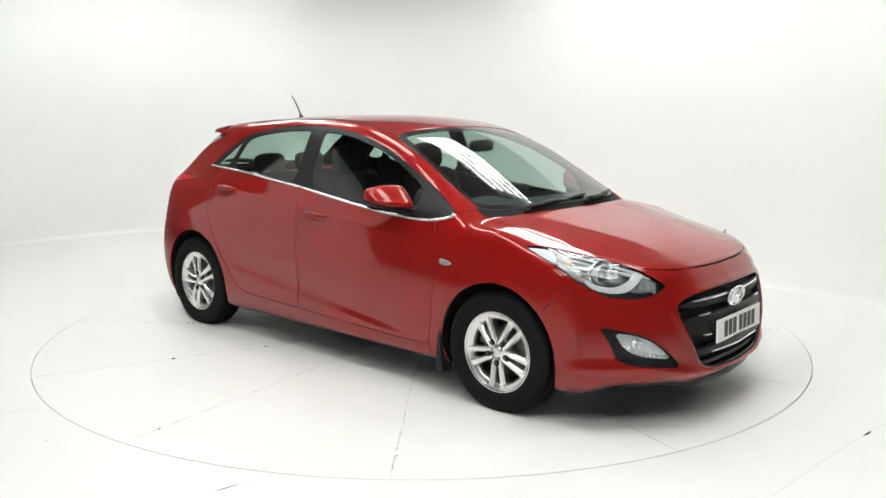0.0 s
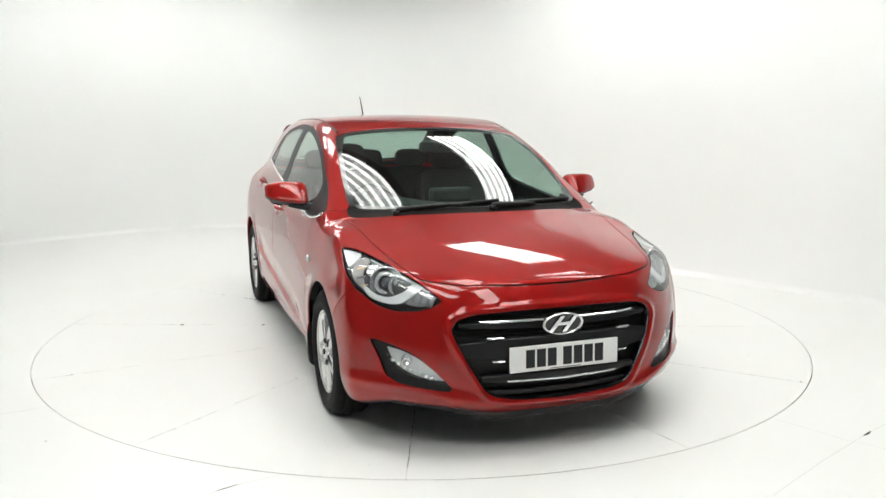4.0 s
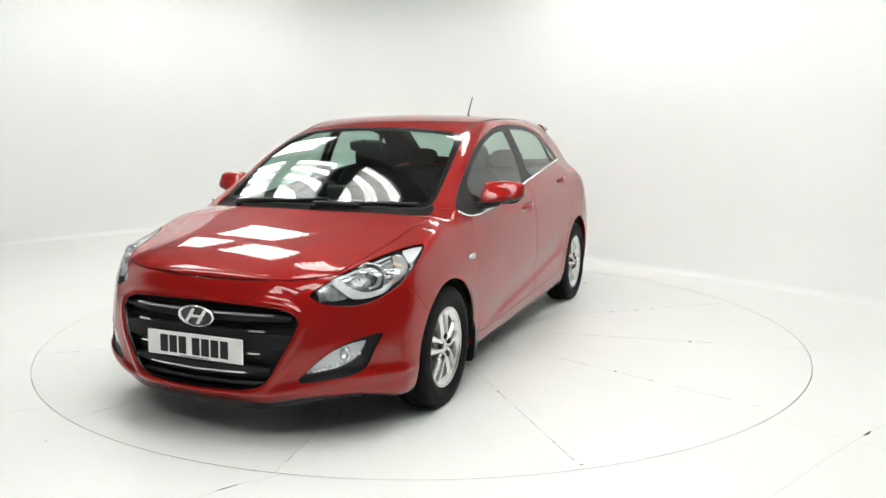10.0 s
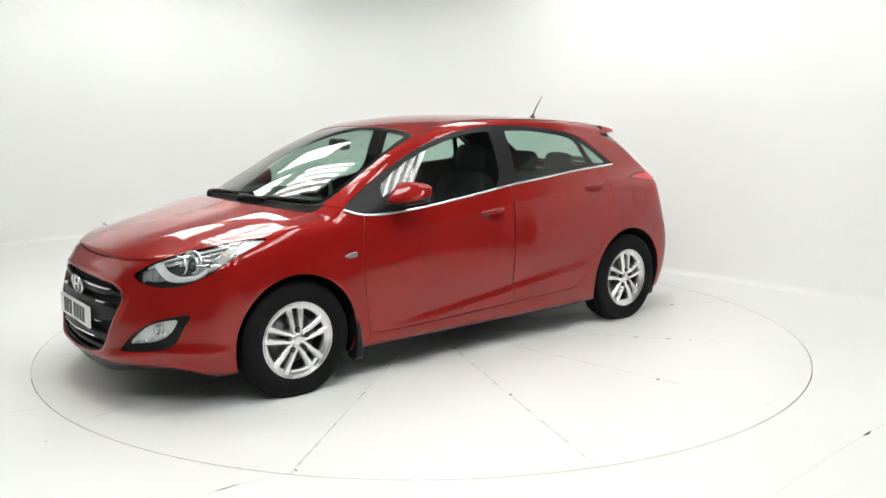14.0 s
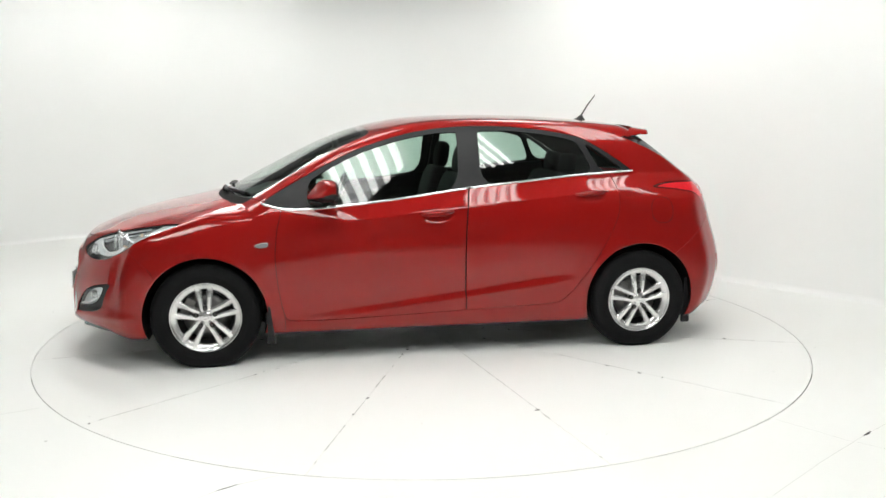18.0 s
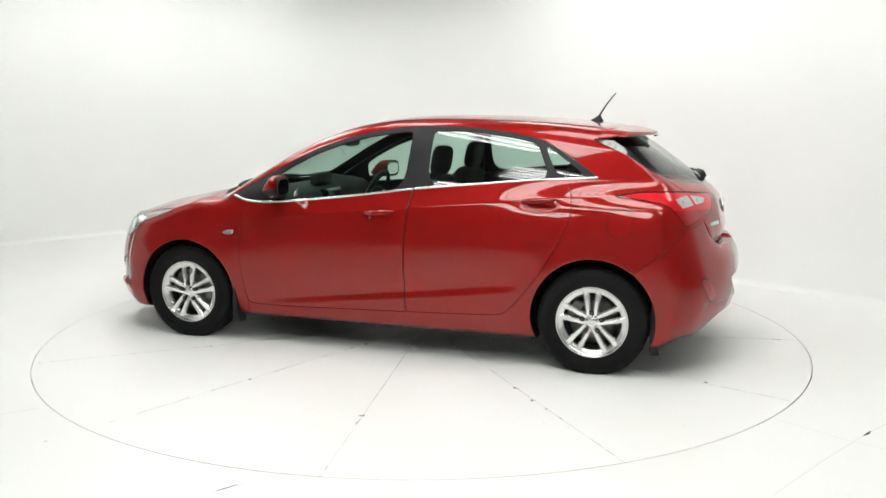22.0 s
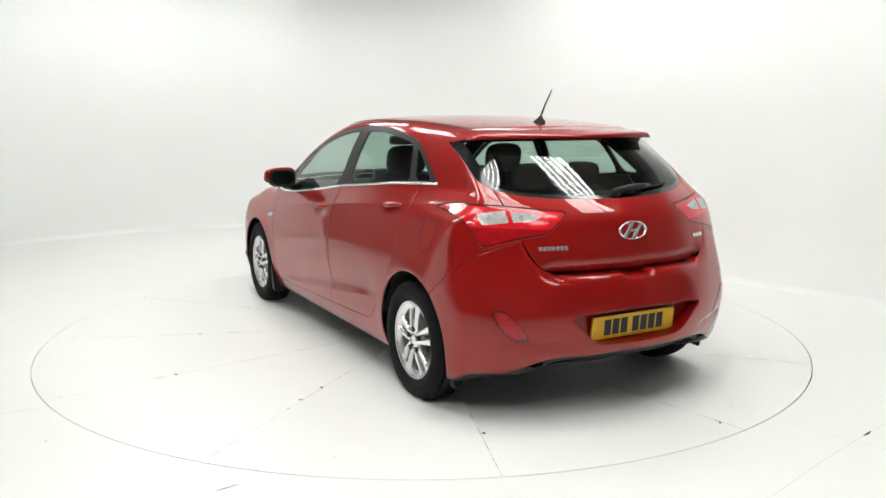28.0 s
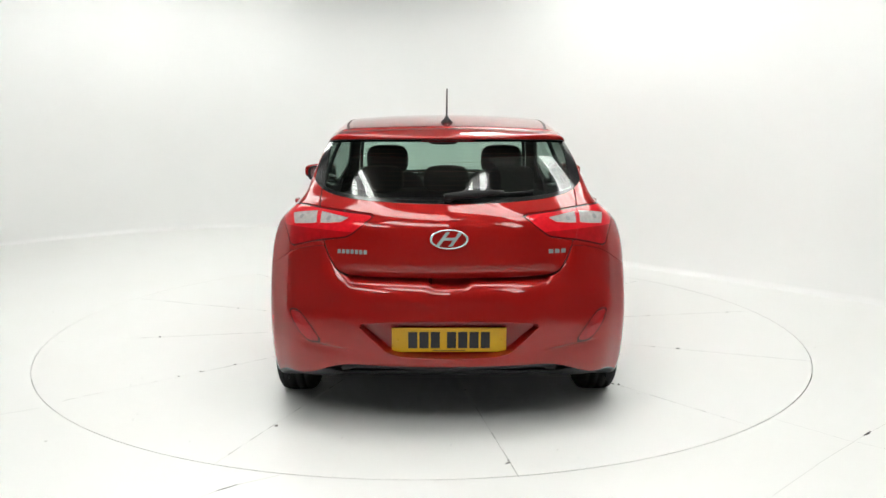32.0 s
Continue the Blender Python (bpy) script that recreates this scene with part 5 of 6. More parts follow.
def both(name, shell, mat, label="", parents=None, depth=0.005):
    out = []
    for i, s in enumerate((shell, shell.mirrored())):
        q = s.flanged(depth) if depth else s
        out.append(part_mesh(name, q.mesh(name, mat), parents[i] if parents else car, label))
    return out


def headlamps():
    lamp = BODY["lamp"]
    lens = both("headlamp", lamp.moved(-0.001), LENS, "clear headlamp lens with a projector behind it")
    u = lambda s: np.stack([s.V[:, 0] - s.V[:, 1], s.V[:, 2]], 1)

    def inlay(name, pts, off, mat, label, depth=0.012, rounds=2):
        base = lamp.moved(off)
        piece, _ = base.split(sdf(u(base), outline(pts, rounds)))
        both(name, piece, mat, label, lens, depth)

    both("lamp_housing", lamp.moved(-0.050), LAMP_DARK, "dark grey lamp housing", lens, depth=-0.049)
    inlay("light_guide", [(0.645, 0.833), (0.735, 0.831), (0.80, 0.824), (0.825, 0.811), (0.818, 0.772), (0.74, 0.796)], -0.010, LAMP_SILVER, "bright white light guide", 0.012, 1)
    inlay("upper_trim", [(0.80, 0.826), (1.03, 0.799), (1.21, 0.773), (1.34, 0.746), (1.43, 0.713), (1.42, 0.703), (1.33, 0.734), (1.20, 0.760), (1.03, 0.786), (0.83, 0.814)], -0.014, LAMP_SILVER, "silver trim along the lamp's upper edge", 0.01, 1)
    inlay("light_guide", [(1.385, 0.728), (1.318, 0.742), (1.278, 0.702), (1.17, 0.670), (1.055, 0.682), (0.99, 0.712), (0.98, 0.698), (1.04, 0.664), (1.16, 0.648), (1.26, 0.652), (1.33, 0.690)], -0.012, LAMP_SILVER, "bright white light guide under the projector", 0.014)
    inlay("lamp_reflector", [(1.475, 0.692), (1.39, 0.712), (1.335, 0.690), (1.27, 0.652), (1.38, 0.642), (1.45, 0.660)], -0.026, LAMP_GREY, "grey inner reflector", 0.01, 1)
    inlay("inner_bezel", [(0.86, 0.811), (1.03, 0.788), (1.20, 0.762), (1.32, 0.736), (1.29, 0.712), (1.20, 0.738), (1.10, 0.748), (1.02, 0.742), (0.94, 0.756)], -0.030, CHROME, "chrome inner bezel", 0.01, 1)
    for k in range(7):
        a, b = 1.30 + 0.024 * k, 0.690 - 0.004 * k
        inlay("reflector_step", [(a, b + 0.014), (a + 0.016, b + 0.011), (a + 0.013, b - 0.024), (a - 0.003, b - 0.026)], -0.022, CHROME if k % 2 else LAMP_GREY, "", 0.006, 0)
    inlay("indicator_reflector", [(0.838, 0.812), (0.895, 0.806), (0.925, 0.764), (0.965, 0.722), (0.985, 0.690), (0.90, 0.722), (0.828, 0.768)], -0.020, CLEAR_LENS, "ribbed indicator reflector", 0.01, 1)
    for k in range(4):
        t = k / 3
        a, b = 0.836 + 0.118 * t, 0.800 - 0.095 * t
        inlay("indicator_rib", [(a, b + 0.004), (a + 0.052, b + 0.014), (a + 0.054, b + 0.009), (a + 0.002, b - 0.002)], -0.016, AMBER if k % 2 else CHROME, "", 0.004, 0)
    for i, s in enumerate((1, -1)):
        m = Matrix.Translation((1.795, s * 0.686, 0.722)) @ pose(0, 0, 0, 0, -4, s * 20)
        side_m = Matrix.Translation((1.846, s * 0.640, 0.718)) @ pose(0, 0, 0, 0, -4, s * 20)
        for name, at, prof, mat, label in (("projector_shroud", m, [(-0.045, 0.040), (-0.010, 0.060), (0.012, 0.070), (0.016, 0.073), (0.006, 0.075)], CHROME, "chrome bowl round the projector"),
                                           ("projector_ring", m, [(0.0, 0.031), (0.016, 0.036), (0.022, 0.043), (0.014, 0.051), (-0.01, 0.054), (-0.03, 0.054)], CHROME, "chrome projector ring"),
                                           ("projector_lens", m, [(0.026, 0.0001), (0.024, 0.012), (0.016, 0.023), (0.0, 0.031)], LENS_BALL, "dark glass projector lens"),
                                           ("projector_cup", m, [(-0.035, 0.0001), (-0.034, 0.03), (0.0, 0.034)], LAMP_GREY, ""),
                                           ("main_beam_bowl", side_m, [(-0.040, 0.0001), (-0.034, 0.018), (-0.018, 0.034), (0.004, 0.046), (0.006, 0.050), (-0.006, 0.050)], CHROME, "chrome main beam bowl"),
                                           ("main_beam_bulb", side_m, [(0.000, 0.0001), (-0.002, 0.007), (-0.010, 0.009), (-0.034, 0.009)], LAMP_SILVER, "silver bulb cap")):
            bm = bmesh.new()
            lathe(bm, prof, 32, "x", at)
            bmesh.ops.recalc_face_normals(bm, faces=bm.faces)
            part(name, bm, mat, lens[i], label, smooth=True)


LENS_BALL = material("projector_glass", (0.05, 0.055, 0.06), rough=0.02, coat=1.0, spec=1.0)
headlamps()


def fog_lamps():
    fog = BODY["fog"]
    P = outline(FOG_LENS, 1)
    lens, bezel = fog.moved(-0.012).split(sdf(fog.V[:, [1, 2]], P))
    bz = both("fog_lamp_bezel", bezel, BLACK, "black fog lamp surround", depth=0.03)
    lp = both("fog_lamp_lens", lens.moved(0.004), LENS, "clear fog lamp lens", bz, 0.012)
    both("fog_lamp_back", lens.moved(-0.018), LAMP_SILVER, "silver fog lamp reflector", bz, -0.02)
    for i, s in enumerate((1, -1)):
        for k in range(9):
            t = k / 8
            y, z = 0.545 + 0.155 * t, 0.347 + 0.020 * t + 0.045 * t * t
            bm = bmesh.new()
            x = float(NOSE(z) - NOSE_PLAN(y)) - 0.020
            box(bm, x - 0.006, x + 0.008, s * y - 0.0075, s * y + 0.0075, z - 0.006, z + 0.007, bevel=0.002)
            part("daylight_led", bm, LAMP_SILVER, bz[i], "small daytime running light")
        m = Matrix.Translation((1.985, s * 0.655, 0.415)) @ pose(0, 0, 0, 0, 0, s * 20)
        bm = bmesh.new()
        lathe(bm, [(-0.02, 0.0001), (-0.018, 0.012), (-0.004, 0.020), (-0.002, 0.022), (-0.03, 0.024)], 24, "x", m)
        part("fog_bulb", bm, CHROME, bz[i], "round chrome fog reflector", smooth=True)


fog_lamps()


# ---- rear end ----
def tail_lamps():
    tail = BODY["tail"]
    uz = lambda s: np.stack([s.V[:, 0] + s.V[:, 1], s.V[:, 2]], 1)
    joint = lambda s: s.V[:, 0] + s.V[:, 1] + 1.190 + 0.735 * (1.018 - s.V[:, 2])
    inner, _ = tail.split(joint(tail) + 0.0025)
    _, outer = tail.split(joint(tail) - 0.0025)
    body_clear = [(-0.990, 0.999), (-1.090, 1.010), (-1.186, 1.016), (-1.232, 0.953), (-1.14, 0.946), (-1.050, 0.942)]
    gate_clear = [(-1.206, 1.015), (-1.33, 1.003), (-1.448, 0.990), (-1.391, 0.961), (-1.31, 0.955), (-1.246, 0.953)]
    for s, pts, cut in ((outer, body_clear, (-1.085, -0.55)), (inner, gate_clear, (-1.325, -0.55))):
        clear, red = s.split(sdf(uz(s), outline(pts, 0)))
        rim, red = red.split(-(sdf(uz(red), outline(TAILLAMP, 1)) + 0.007))
        q = uz(red)
        low, high = red.split(q[:, 1] - (0.936 + 0.028 * (q[:, 0] + 1.03)))
        ob = both("tail_lamp", high.moved(-0.001), RED_LENS, "red tail lamp with clear reversing sections", depth=0.012)
        both("lower_lens", low.moved(-0.001), RED_MID, "deep red lower lens", ob, 0.012)
        both("lamp_rim", rim.moved(-0.001), RED_DARK, "deep red rim of the lamp", ob, 0.012)
        line = lambda q: uz(q)[:, 0] - cut[0] - cut[1] * (uz(q)[:, 1] - 0.98)
        for piece in (clear.split(line(clear) + 0.0012)[0], clear.split(line(clear) - 0.0012)[1]):
            both("clear_section", piece.moved(-0.0015), CLEAR_LENS, "clear ribbed lamp section", ob, 0.004)
        # round bulb shade seen through the clear section
        c = np.array([np.mean([p[0] for p in pts]) + 0.028, 0.981])
        bulb, _ = clear.split(np.hypot((uz(clear)[:, 0] - c[0]) * 0.85, uz(clear)[:, 1] - c[1]) - 0.0105)
        both("bulb_shade", bulb.moved(0.0006), LAMP_GREY, "grey round bulb behind the lens", ob, 0.002)
        edge, _ = clear.split(-(sdf(uz(clear), outline(pts, 0)) + 0.004))
        both("section_edge", edge.moved(0.0004), RED_LENS, "red edge round the clear section", ob, 0.002)


tail_lamps()


def tail(y, z, off=0.0):
    return Vector((-float((TAIL(z, y) if z > 0.71 else TAIL_BUMPER(z, y)) - TAIL_PLAN(abs(y))) - off, y, z))


def spoiler():
    form = Shell(*body_form(0.0095, spoiler_field, -1.72, -1.22, 1.20, 1.44))
    form, _ = form.split(form.V[:, 0] + 1.428 - 0.16 * form.V[:, 1] ** 2 - 1.6 * np.maximum(form.V[:, 1] - 0.50, 0) ** 1.5)
    under, form = form.split(form.N[:, 2] + 0.55)
    sp = part_mesh("rear_spoiler", form.joined().mesh("rear_spoiler", PAINT), car, "red roof spoiler over the rear window")
    part_mesh("spoiler_underside", under.joined().mesh("spoiler_underside", BLACK), sp, "black underside of the spoiler")
    bm = bmesh.new()
    box(bm, -1.588, -1.570, -0.13, 0.13, 1.322, 1.330, None, 0.003)
    part("high_brake_light", bm, RED_DARK, sp, "red high-level brake light")
    return sp


def heater_lines():
    glass = next(o for o in car.children_recursive if o.name == "rear_window")
    for k in range(10):
        z = 1.105 + 0.020 * k
        w = 0.50 - 0.04 * abs(k - 4) / 5
        bm = bmesh.new()
        tube(bm, [tail(w * (2 * i / 16 - 1), z, -0.004) for i in range(17)], 0.0005, 4)
        part("heater_line", bm, AMBER_LINE, glass, "thin heater line")


AMBER_LINE = material("heater_line_brown", (0.10, 0.05, 0.03), rough=0.5)
spoiler()
heater_lines()
number_plate("rear_number_plate", pose(-2.028, 0, 0.440, 0, 5, 180), PLATE_YELLOW, "yellow rear number plate with dark bars")
emblem("rear_emblem", pose(-1.998, 0, 0.900, 0, -8, 180), 0.176, 0.090, car)
# maker's and model names as plain chrome bars
for y0, y1, n in ((0.515, 0.372, 7), (-0.455, -0.545, 3)):
    w = (y1 - y0) / n
    for k in range(n):
        ya, yb = y0 + w * k + w * 0.14, y0 + w * (k + 1) - w * 0.14
        bm = bmesh.new()
        q = [tail((ya, yb, yb, ya)[j], (0.828, 0.828, 0.846, 0.846)[j], 0.001) for j in range(4)]
        f = [bm.verts.new(p) for p in q]
        g = [bm.verts.new(p + Vector((-0.004, 0, 0))) for p in q]
        bm.faces.new(g)
        for j in range(4):
            bm.faces.new((f[j], f[(j + 1) % 4], g[(j + 1) % 4], g[j]))
        bmesh.ops.recalc_face_normals(bm, faces=bm.faces)
        part("name_bar", bm, CHROME, car, "small chrome bar on the tailgate")

# rear wiper
bm = bmesh.new()
tube(bm, [tail(0.0, 1.072, 0.0), tail(0.0, 1.074, 0.030)], 0.022, 12)
WIPER_R = part("rear_wiper", bm, BLACK, car, "black rear wiper parked on the glass", smooth=True)
bm = bmesh.new()
tube(bm, [tail(0.02, 1.080, 0.034), tail(-0.10, 1.090, 0.036), tail(-0.20, 1.096, 0.030), tail(-0.26, 1.097, 0.022)], [0.016, 0.020, 0.015, 0.008], 10)
part("wiper_arm", bm, BLACK, WIPER_R, smooth=True)
bm = bmesh.new()
tube(bm, [tail(-0.08 - 0.32 * i / 8, 1.080 + 0.018 * i / 8, 0.014) for i in range(9)], 0.006, 6)
part("wiper_blade", bm, BLACK, WIPER_R)

# rear valance, bumper reflectors
bm = bmesh.new()
rows = []
for i in range(33):
    y = -0.50 + 1.0 * i / 32
    x = -float(TAIL_LOW(0.30) - TAIL_PLAN(abs(y))) + 0.018
    k = float(sstep(0.40, 0.53, abs(y))) * 0.03
    rows.append([bm.verts.new(q) for q in ((x + 0.012, y, 0.338 - k), (x + 0.006, y, 0.318 - k), (x + 0.02, y, 0.298 - k), (x + 0.20, y, 0.28 - k), (x + 0.20, y, 0.33 - k))])
for A, B in zip(rows, rows[1:]):
    for k in range(4):
        bm.faces.new((A[k], A[k + 1], B[k + 1], B[k]))
bmesh.ops.recalc_face_normals(bm, faces=bm.faces)
part("rear_valance", bm, BLACK, car, "black lower edge of the rear bumper", smooth=True)
REFLECTOR = [(0.742, 0.553), (0.700, 0.557), (0.648, 0.505), (0.592, 0.424), (0.652, 0.419), (0.695, 0.455), (0.728, 0.506)]
for s in (1, -1):
    parent = None
    for name, grow, off, mat, label in (("rear_reflector", 1.12, 0.0012, RED_DARK, "red reflector lamp in the rear bumper"), ("reflector_lens", 0.97, 0.0040, RED_MID, "red reflector lens")):
        P = outline([(0.672 + (y - 0.672) * grow, 0.488 + (z - 0.488) * grow) for y, z in REFLECTOR], 1)
        bm = bmesh.new()
        vs = [bm.verts.new(tail(s * y, z, off)) for y, z in P]
        bk = [bm.verts.new(tail(s * y, z, -0.006)) for y, z in P]
        mid = bm.verts.new(tail(s * 0.672, 0.488, off + 0.002))
        for i in range(len(vs)):
            j = (i + 1) % len(vs)
            bm.faces.new((vs[i], vs[j], mid))
            bm.faces.new((vs[i], vs[j], bk[j], bk[i]))
        bmesh.ops.recalc_face_normals(bm, faces=bm.faces)
        parent = part(name, bm, mat, parent or car, label)


# ---- sides and roof ----
def flank(x, z, off=0.0, side=1):
    return Vector((x, side * (float(half_width(np.float64(x), np.float64(z))) + off), z))


BELT = pchip([-1.32, -1.124, -0.92, -0.585, -0.247, 0.09, 0.43, 0.65, 0.80, 0.90, 1.0], [1.103, 1.092, 1.080, 1.050, 1.017, 0.973, 0.934, 0.915, 0.908, 0.917, 0.947])


def ribbon(name, pts, width, thick, mat, parent, label, normal_out=True):
    """A flat moulding along points; each point carries its outward direction."""
    bm = bmesh.new()
    rows = []
    for (p, up, out) in pts:
        rows.append([bm.verts.new(p + up * a * width / 2 + out * b) for a, b in ((-1, -0.004), (-1, thick * 0.6), (-0.5, thick), (0.5, thick), (1, thick * 0.6), (1, -0.004))])
    for A, B in zip(rows, rows[1:]):
        for k in range(5):
            bm.faces.new((A[k], A[k + 1], B[k + 1], B[k]))
    bm.faces.new(rows[0])
    bm.faces.new(rows[-1][::-1])
    bmesh.ops.recalc_face_normals(bm, faces=bm.faces)
    return part(name, bm, mat, parent, label, smooth=True)


HANDLES = ((-0.034, 0.864), (-0.998, 0.962))
for i, side in enumerate((1, -1)):
    for x0, x1, parent in ((0.995, -0.232, BODY["doors"][0][i]), (-0.244, -1.315, BODY["doors"][1][i])):
        pts = []
        for k in range(41):
            x = x0 + (x1 - x0) * k / 40
            z = float(BELT(x)) + 0.001
            pts.append((flank(x, z, 0.0, side), Vector((0, -0.4 * side, 0.9)).normalized(), Vector((0, side * 0.92, 0.38))))
        ribbon("belt_moulding", pts, 0.013, 0.005, CHROME, parent, "thin chrome strip under the windows")
    for d, (hx, hz) in enumerate(HANDLES):
        bm = bmesh.new()
        path, rad = [], []
        for k in range(15):
            t = k / 14
            x = hx - 0.098 + 0.196 * t
            lift = 0.036 * math.sin(math.pi * t) ** 0.6
            z = hz + 0.012 - 0.075 * (x - hx)
            y = float(half_width(np.float64(hx + (0.11 if t > 0.5 else -0.11)), np.float64(hz + 0.02))) - 0.006 + lift
            path.append(Vector((x, side * y, z)))
            rad.append(0.0070 + 0.0090 * math.sin(math.pi * t) ** 0.7)
        tube(bm, path, rad, 12)
        part("door_handle", bm, PAINT, BODY["doors"][d][i], "red pull handle", smooth=True)
    # side repeater
    bm = bmesh.new()
    P = outline([(1.045, 0.708), (1.02, 0.722), (0.965, 0.730), (0.957, 0.720), (0.965, 0.700), (1.01, 0.695)], 2)
    fr = [bm.verts.new(flank(1.0 + (x - 1.0) * 0.9, 0.711 + (z - 0.711) * 0.8, 0.007, side)) for x, z in P]
    bk = [bm.verts.new(flank(x, z, 0.0, side)) for x, z in P]
    bm.faces.new(fr)
    for k in range(len(P)):
        j = (k + 1) % len(P)
        bm.faces.new((fr[k], fr[j], bk[j], bk[k]))
    bmesh.ops.recalc_face_normals(bm, faces=bm.faces)
    part("side_repeater", bm, LAMP_GREY, car, "small clear side repeater lamp")
    # door mirror: an angular shell, low at its front edge, over a black lower half
    PROFILE = outline([(0.0, 0.04), (0.0, 0.93), (0.14, 1.0), (0.46, 0.98), (0.74, 0.66), (1.0, 0.28), (0.96, 0.12), (0.55, 0.0)], 2)

    def mirror_shell(lo, hi, grow):
        bm = bmesh.new()
        rows = []
        for k, sc in ((0.0, 0.45), (0.015, 0.66), (0.05, 0.84), (0.12, 0.96), (0.25, 1.0), (0.45, 0.985), (0.62, 0.94), (0.75, 0.87), (0.86, 0.76), (0.93, 0.64), (0.975, 0.50), (0.995, 0.36), (1.0, 0.22)):
            y = 0.812 + 0.226 * k
            depth = (0.160 - 0.045 * k) * sc * grow
            high = 0.140 * (1.0 - 0.12 * k) * sc ** 0.8
            x0 = 0.590 - 0.030 * k + 0.02 * (1 - sc)
            zb = 0.945 + 0.022 * k + 0.055 * (1 - sc)
            rows.append([bm.verts.new((x0 + depth * a, side * y, zb + high * min(max(b, lo), hi))) for a, b in PROFILE])
        n = len(PROFILE)
        for A, B in zip(rows, rows[1:]):
            for i in range(n):
                bm.faces.new((A[i], A[(i + 1) % n], B[(i + 1) % n], B[i]))
        bm.faces.new(rows[0])
        bm.faces.new(rows[-1][::-1])
        bmesh.ops.recalc_face_normals(bm, faces=bm.faces)
        return bm

    mir = part("door_mirror", mirror_shell(0.16, 1.0, 1.0), PAINT, car, "red door mirror housing", smooth=True)
    mir.data.set_sharp_from_angle(angle=radians(38))
    low = part("mirror_lower_shell", mirror_shell(0.0, 0.155, 0.985), BLACK, mir, "black lower half of the mirror", smooth=True)
    low.data.set_sharp_from_angle(angle=radians(38))
    bm = bmesh.new()
    for k, dx in ((1.02, -0.002), (1.02, 0.022)):
        ring_ = []
        for i in range(28):
            th = i * math.tau / 28
            y = 0.914 + 0.100 * k * math.copysign(abs(math.cos(th)) ** 0.6, math.cos(th))
            ring_.append(bm.verts.new((0.590 - 0.030 * (y - 0.812) / 0.212 + dx, side * y, 1.014 + 0.060 * k * math.copysign(abs(math.sin(th)) ** 0.6, math.sin(th)))))
        bm.faces.new(ring_ if dx < 0 else ring_[::-1])
    bm.verts.ensure_lookup_table()
    for i in range(28):
        j = (i + 1) % 28
        bm.faces.new((bm.verts[i], bm.verts[j], bm.verts[28 + j], bm.verts[28 + i]))
    bmesh.ops.recalc_face_normals(bm, faces=bm.faces)
    part("mirror_frame", bm, BLACK, mir, "black frame round the mirror glass")
    bm = bmesh.new()
    vs = []
    for k in range(28):
        th = k * math.tau / 28
        cy = math.copysign(abs(math.cos(th)) ** 0.6, math.cos(th))
        cz = math.copysign(abs(math.sin(th)) ** 0.6, math.sin(th))
        y = 0.912 + 0.084 * cy
        vs.append(bm.verts.new((0.5845 - 0.030 * (y - 0.812) / 0.212, side * y, 1.016 + 0.046 * cz)))
    bm.faces.new(vs)
    r = bmesh.ops.extrude_face_region(bm, geom=list(bm.faces))
    for v in r["geom"]:
        if isinstance(v, bmesh.types.BMVert):
            v.co.x += 0.02
    bmesh.ops.recalc_face_normals(bm, faces=bm.faces)
    part("mirror_glass", bm, MIRROR_GLASS, mir, "mirror glass")
    bm = bmesh.new()
    tube(bm, [(0.675, side * 0.775, 0.938), (0.680, side * 0.82, 0.944), (0.675, side * 0.86, 0.954), (0.665, side * 0.92, 0.964)], [0.046, 0.040, 0.034, 0.020], 12)
    for v in bm.verts:
        v.co.z = 0.955 + (v.co.z - 0.955) * 0.55
    part("mirror_base", bm, BLACK, mir, "black mirror foot", smooth=True)
    # roof channel moulding
    pts = []
    for k in range(40):
        x = 0.33 - 1.72 * k / 39
        yy = float(np.interp(x, [-1.385, -1.1, -0.6, 0.0, 0.325], [0.504, 0.537, 0.562, 0.564, 0.557]))
        z = float(top_height(np.float64(x), np.float64(yy)))
        # settle on the rounded roof edge
        p = np.array([[x, yy, z]])
        for _ in range(6):
            g = gradient(p)
            p = p - body_field(p)[:, None] * g / (g * g).sum()
        g = gradient(p)[0]
        g /= np.linalg.norm(g)
        q = Vector((float(p[0, 0]), side * float(p[0, 1]), float(p[0, 2])))
        o = Vector((float(g[0]), side * float(g[1]), float(g[2])))
        pts.append((q, Vector((0, side * 1.0, 0)), o))
    ribbon("roof_moulding", pts, 0.016, 0.001, BLACK, car, "black roof channel strip")
    # fuel flap on the car's left side
    if side > 0:
        bm = bmesh.new()
        n = 40
        tube(bm, [flank(-1.462 + 0.070 * math.copysign(abs(math.cos(a)) ** 0.8, math.cos(a)), 0.865 + 0.078 * math.copysign(abs(math.sin(a)) ** 0.8, math.sin(a)), -0.0002, 1) for a in [k * math.tau / n for k in range(n)]], 0.0013, 5, True)
        part("fuel_flap", bm, SEAM, car, "round fuel flap joint")

# aerial
bm = bmesh.new()
AX, AZ = -1.200, 1.413
lathe(bm, [(AZ - 0.006, 0.034), (AZ + 0.006, 0.031), (AZ + 0.020, 0.016), (AZ + 0.034, 0.009), (AZ + 0.035, 0.0001)], 20, "z", None)
for v in bm.verts:
    v.co.x = AX + v.co.x * 1.35 - (v.co.z - AZ) * 0.5
AERIAL = part("roof_aerial", bm, BLACK, car, "black roof aerial leaning back", smooth=True)
bm = bmesh.new()
tube(bm, [(AX - 0.012, 0, AZ + 0.025), (AX - 0.06, 0, AZ + 0.105), (-1.315, 0, 1.588)], [0.0055, 0.0045, 0.0032], 8)
part("aerial_rod", bm, BLACK, AERIAL, smooth=True)


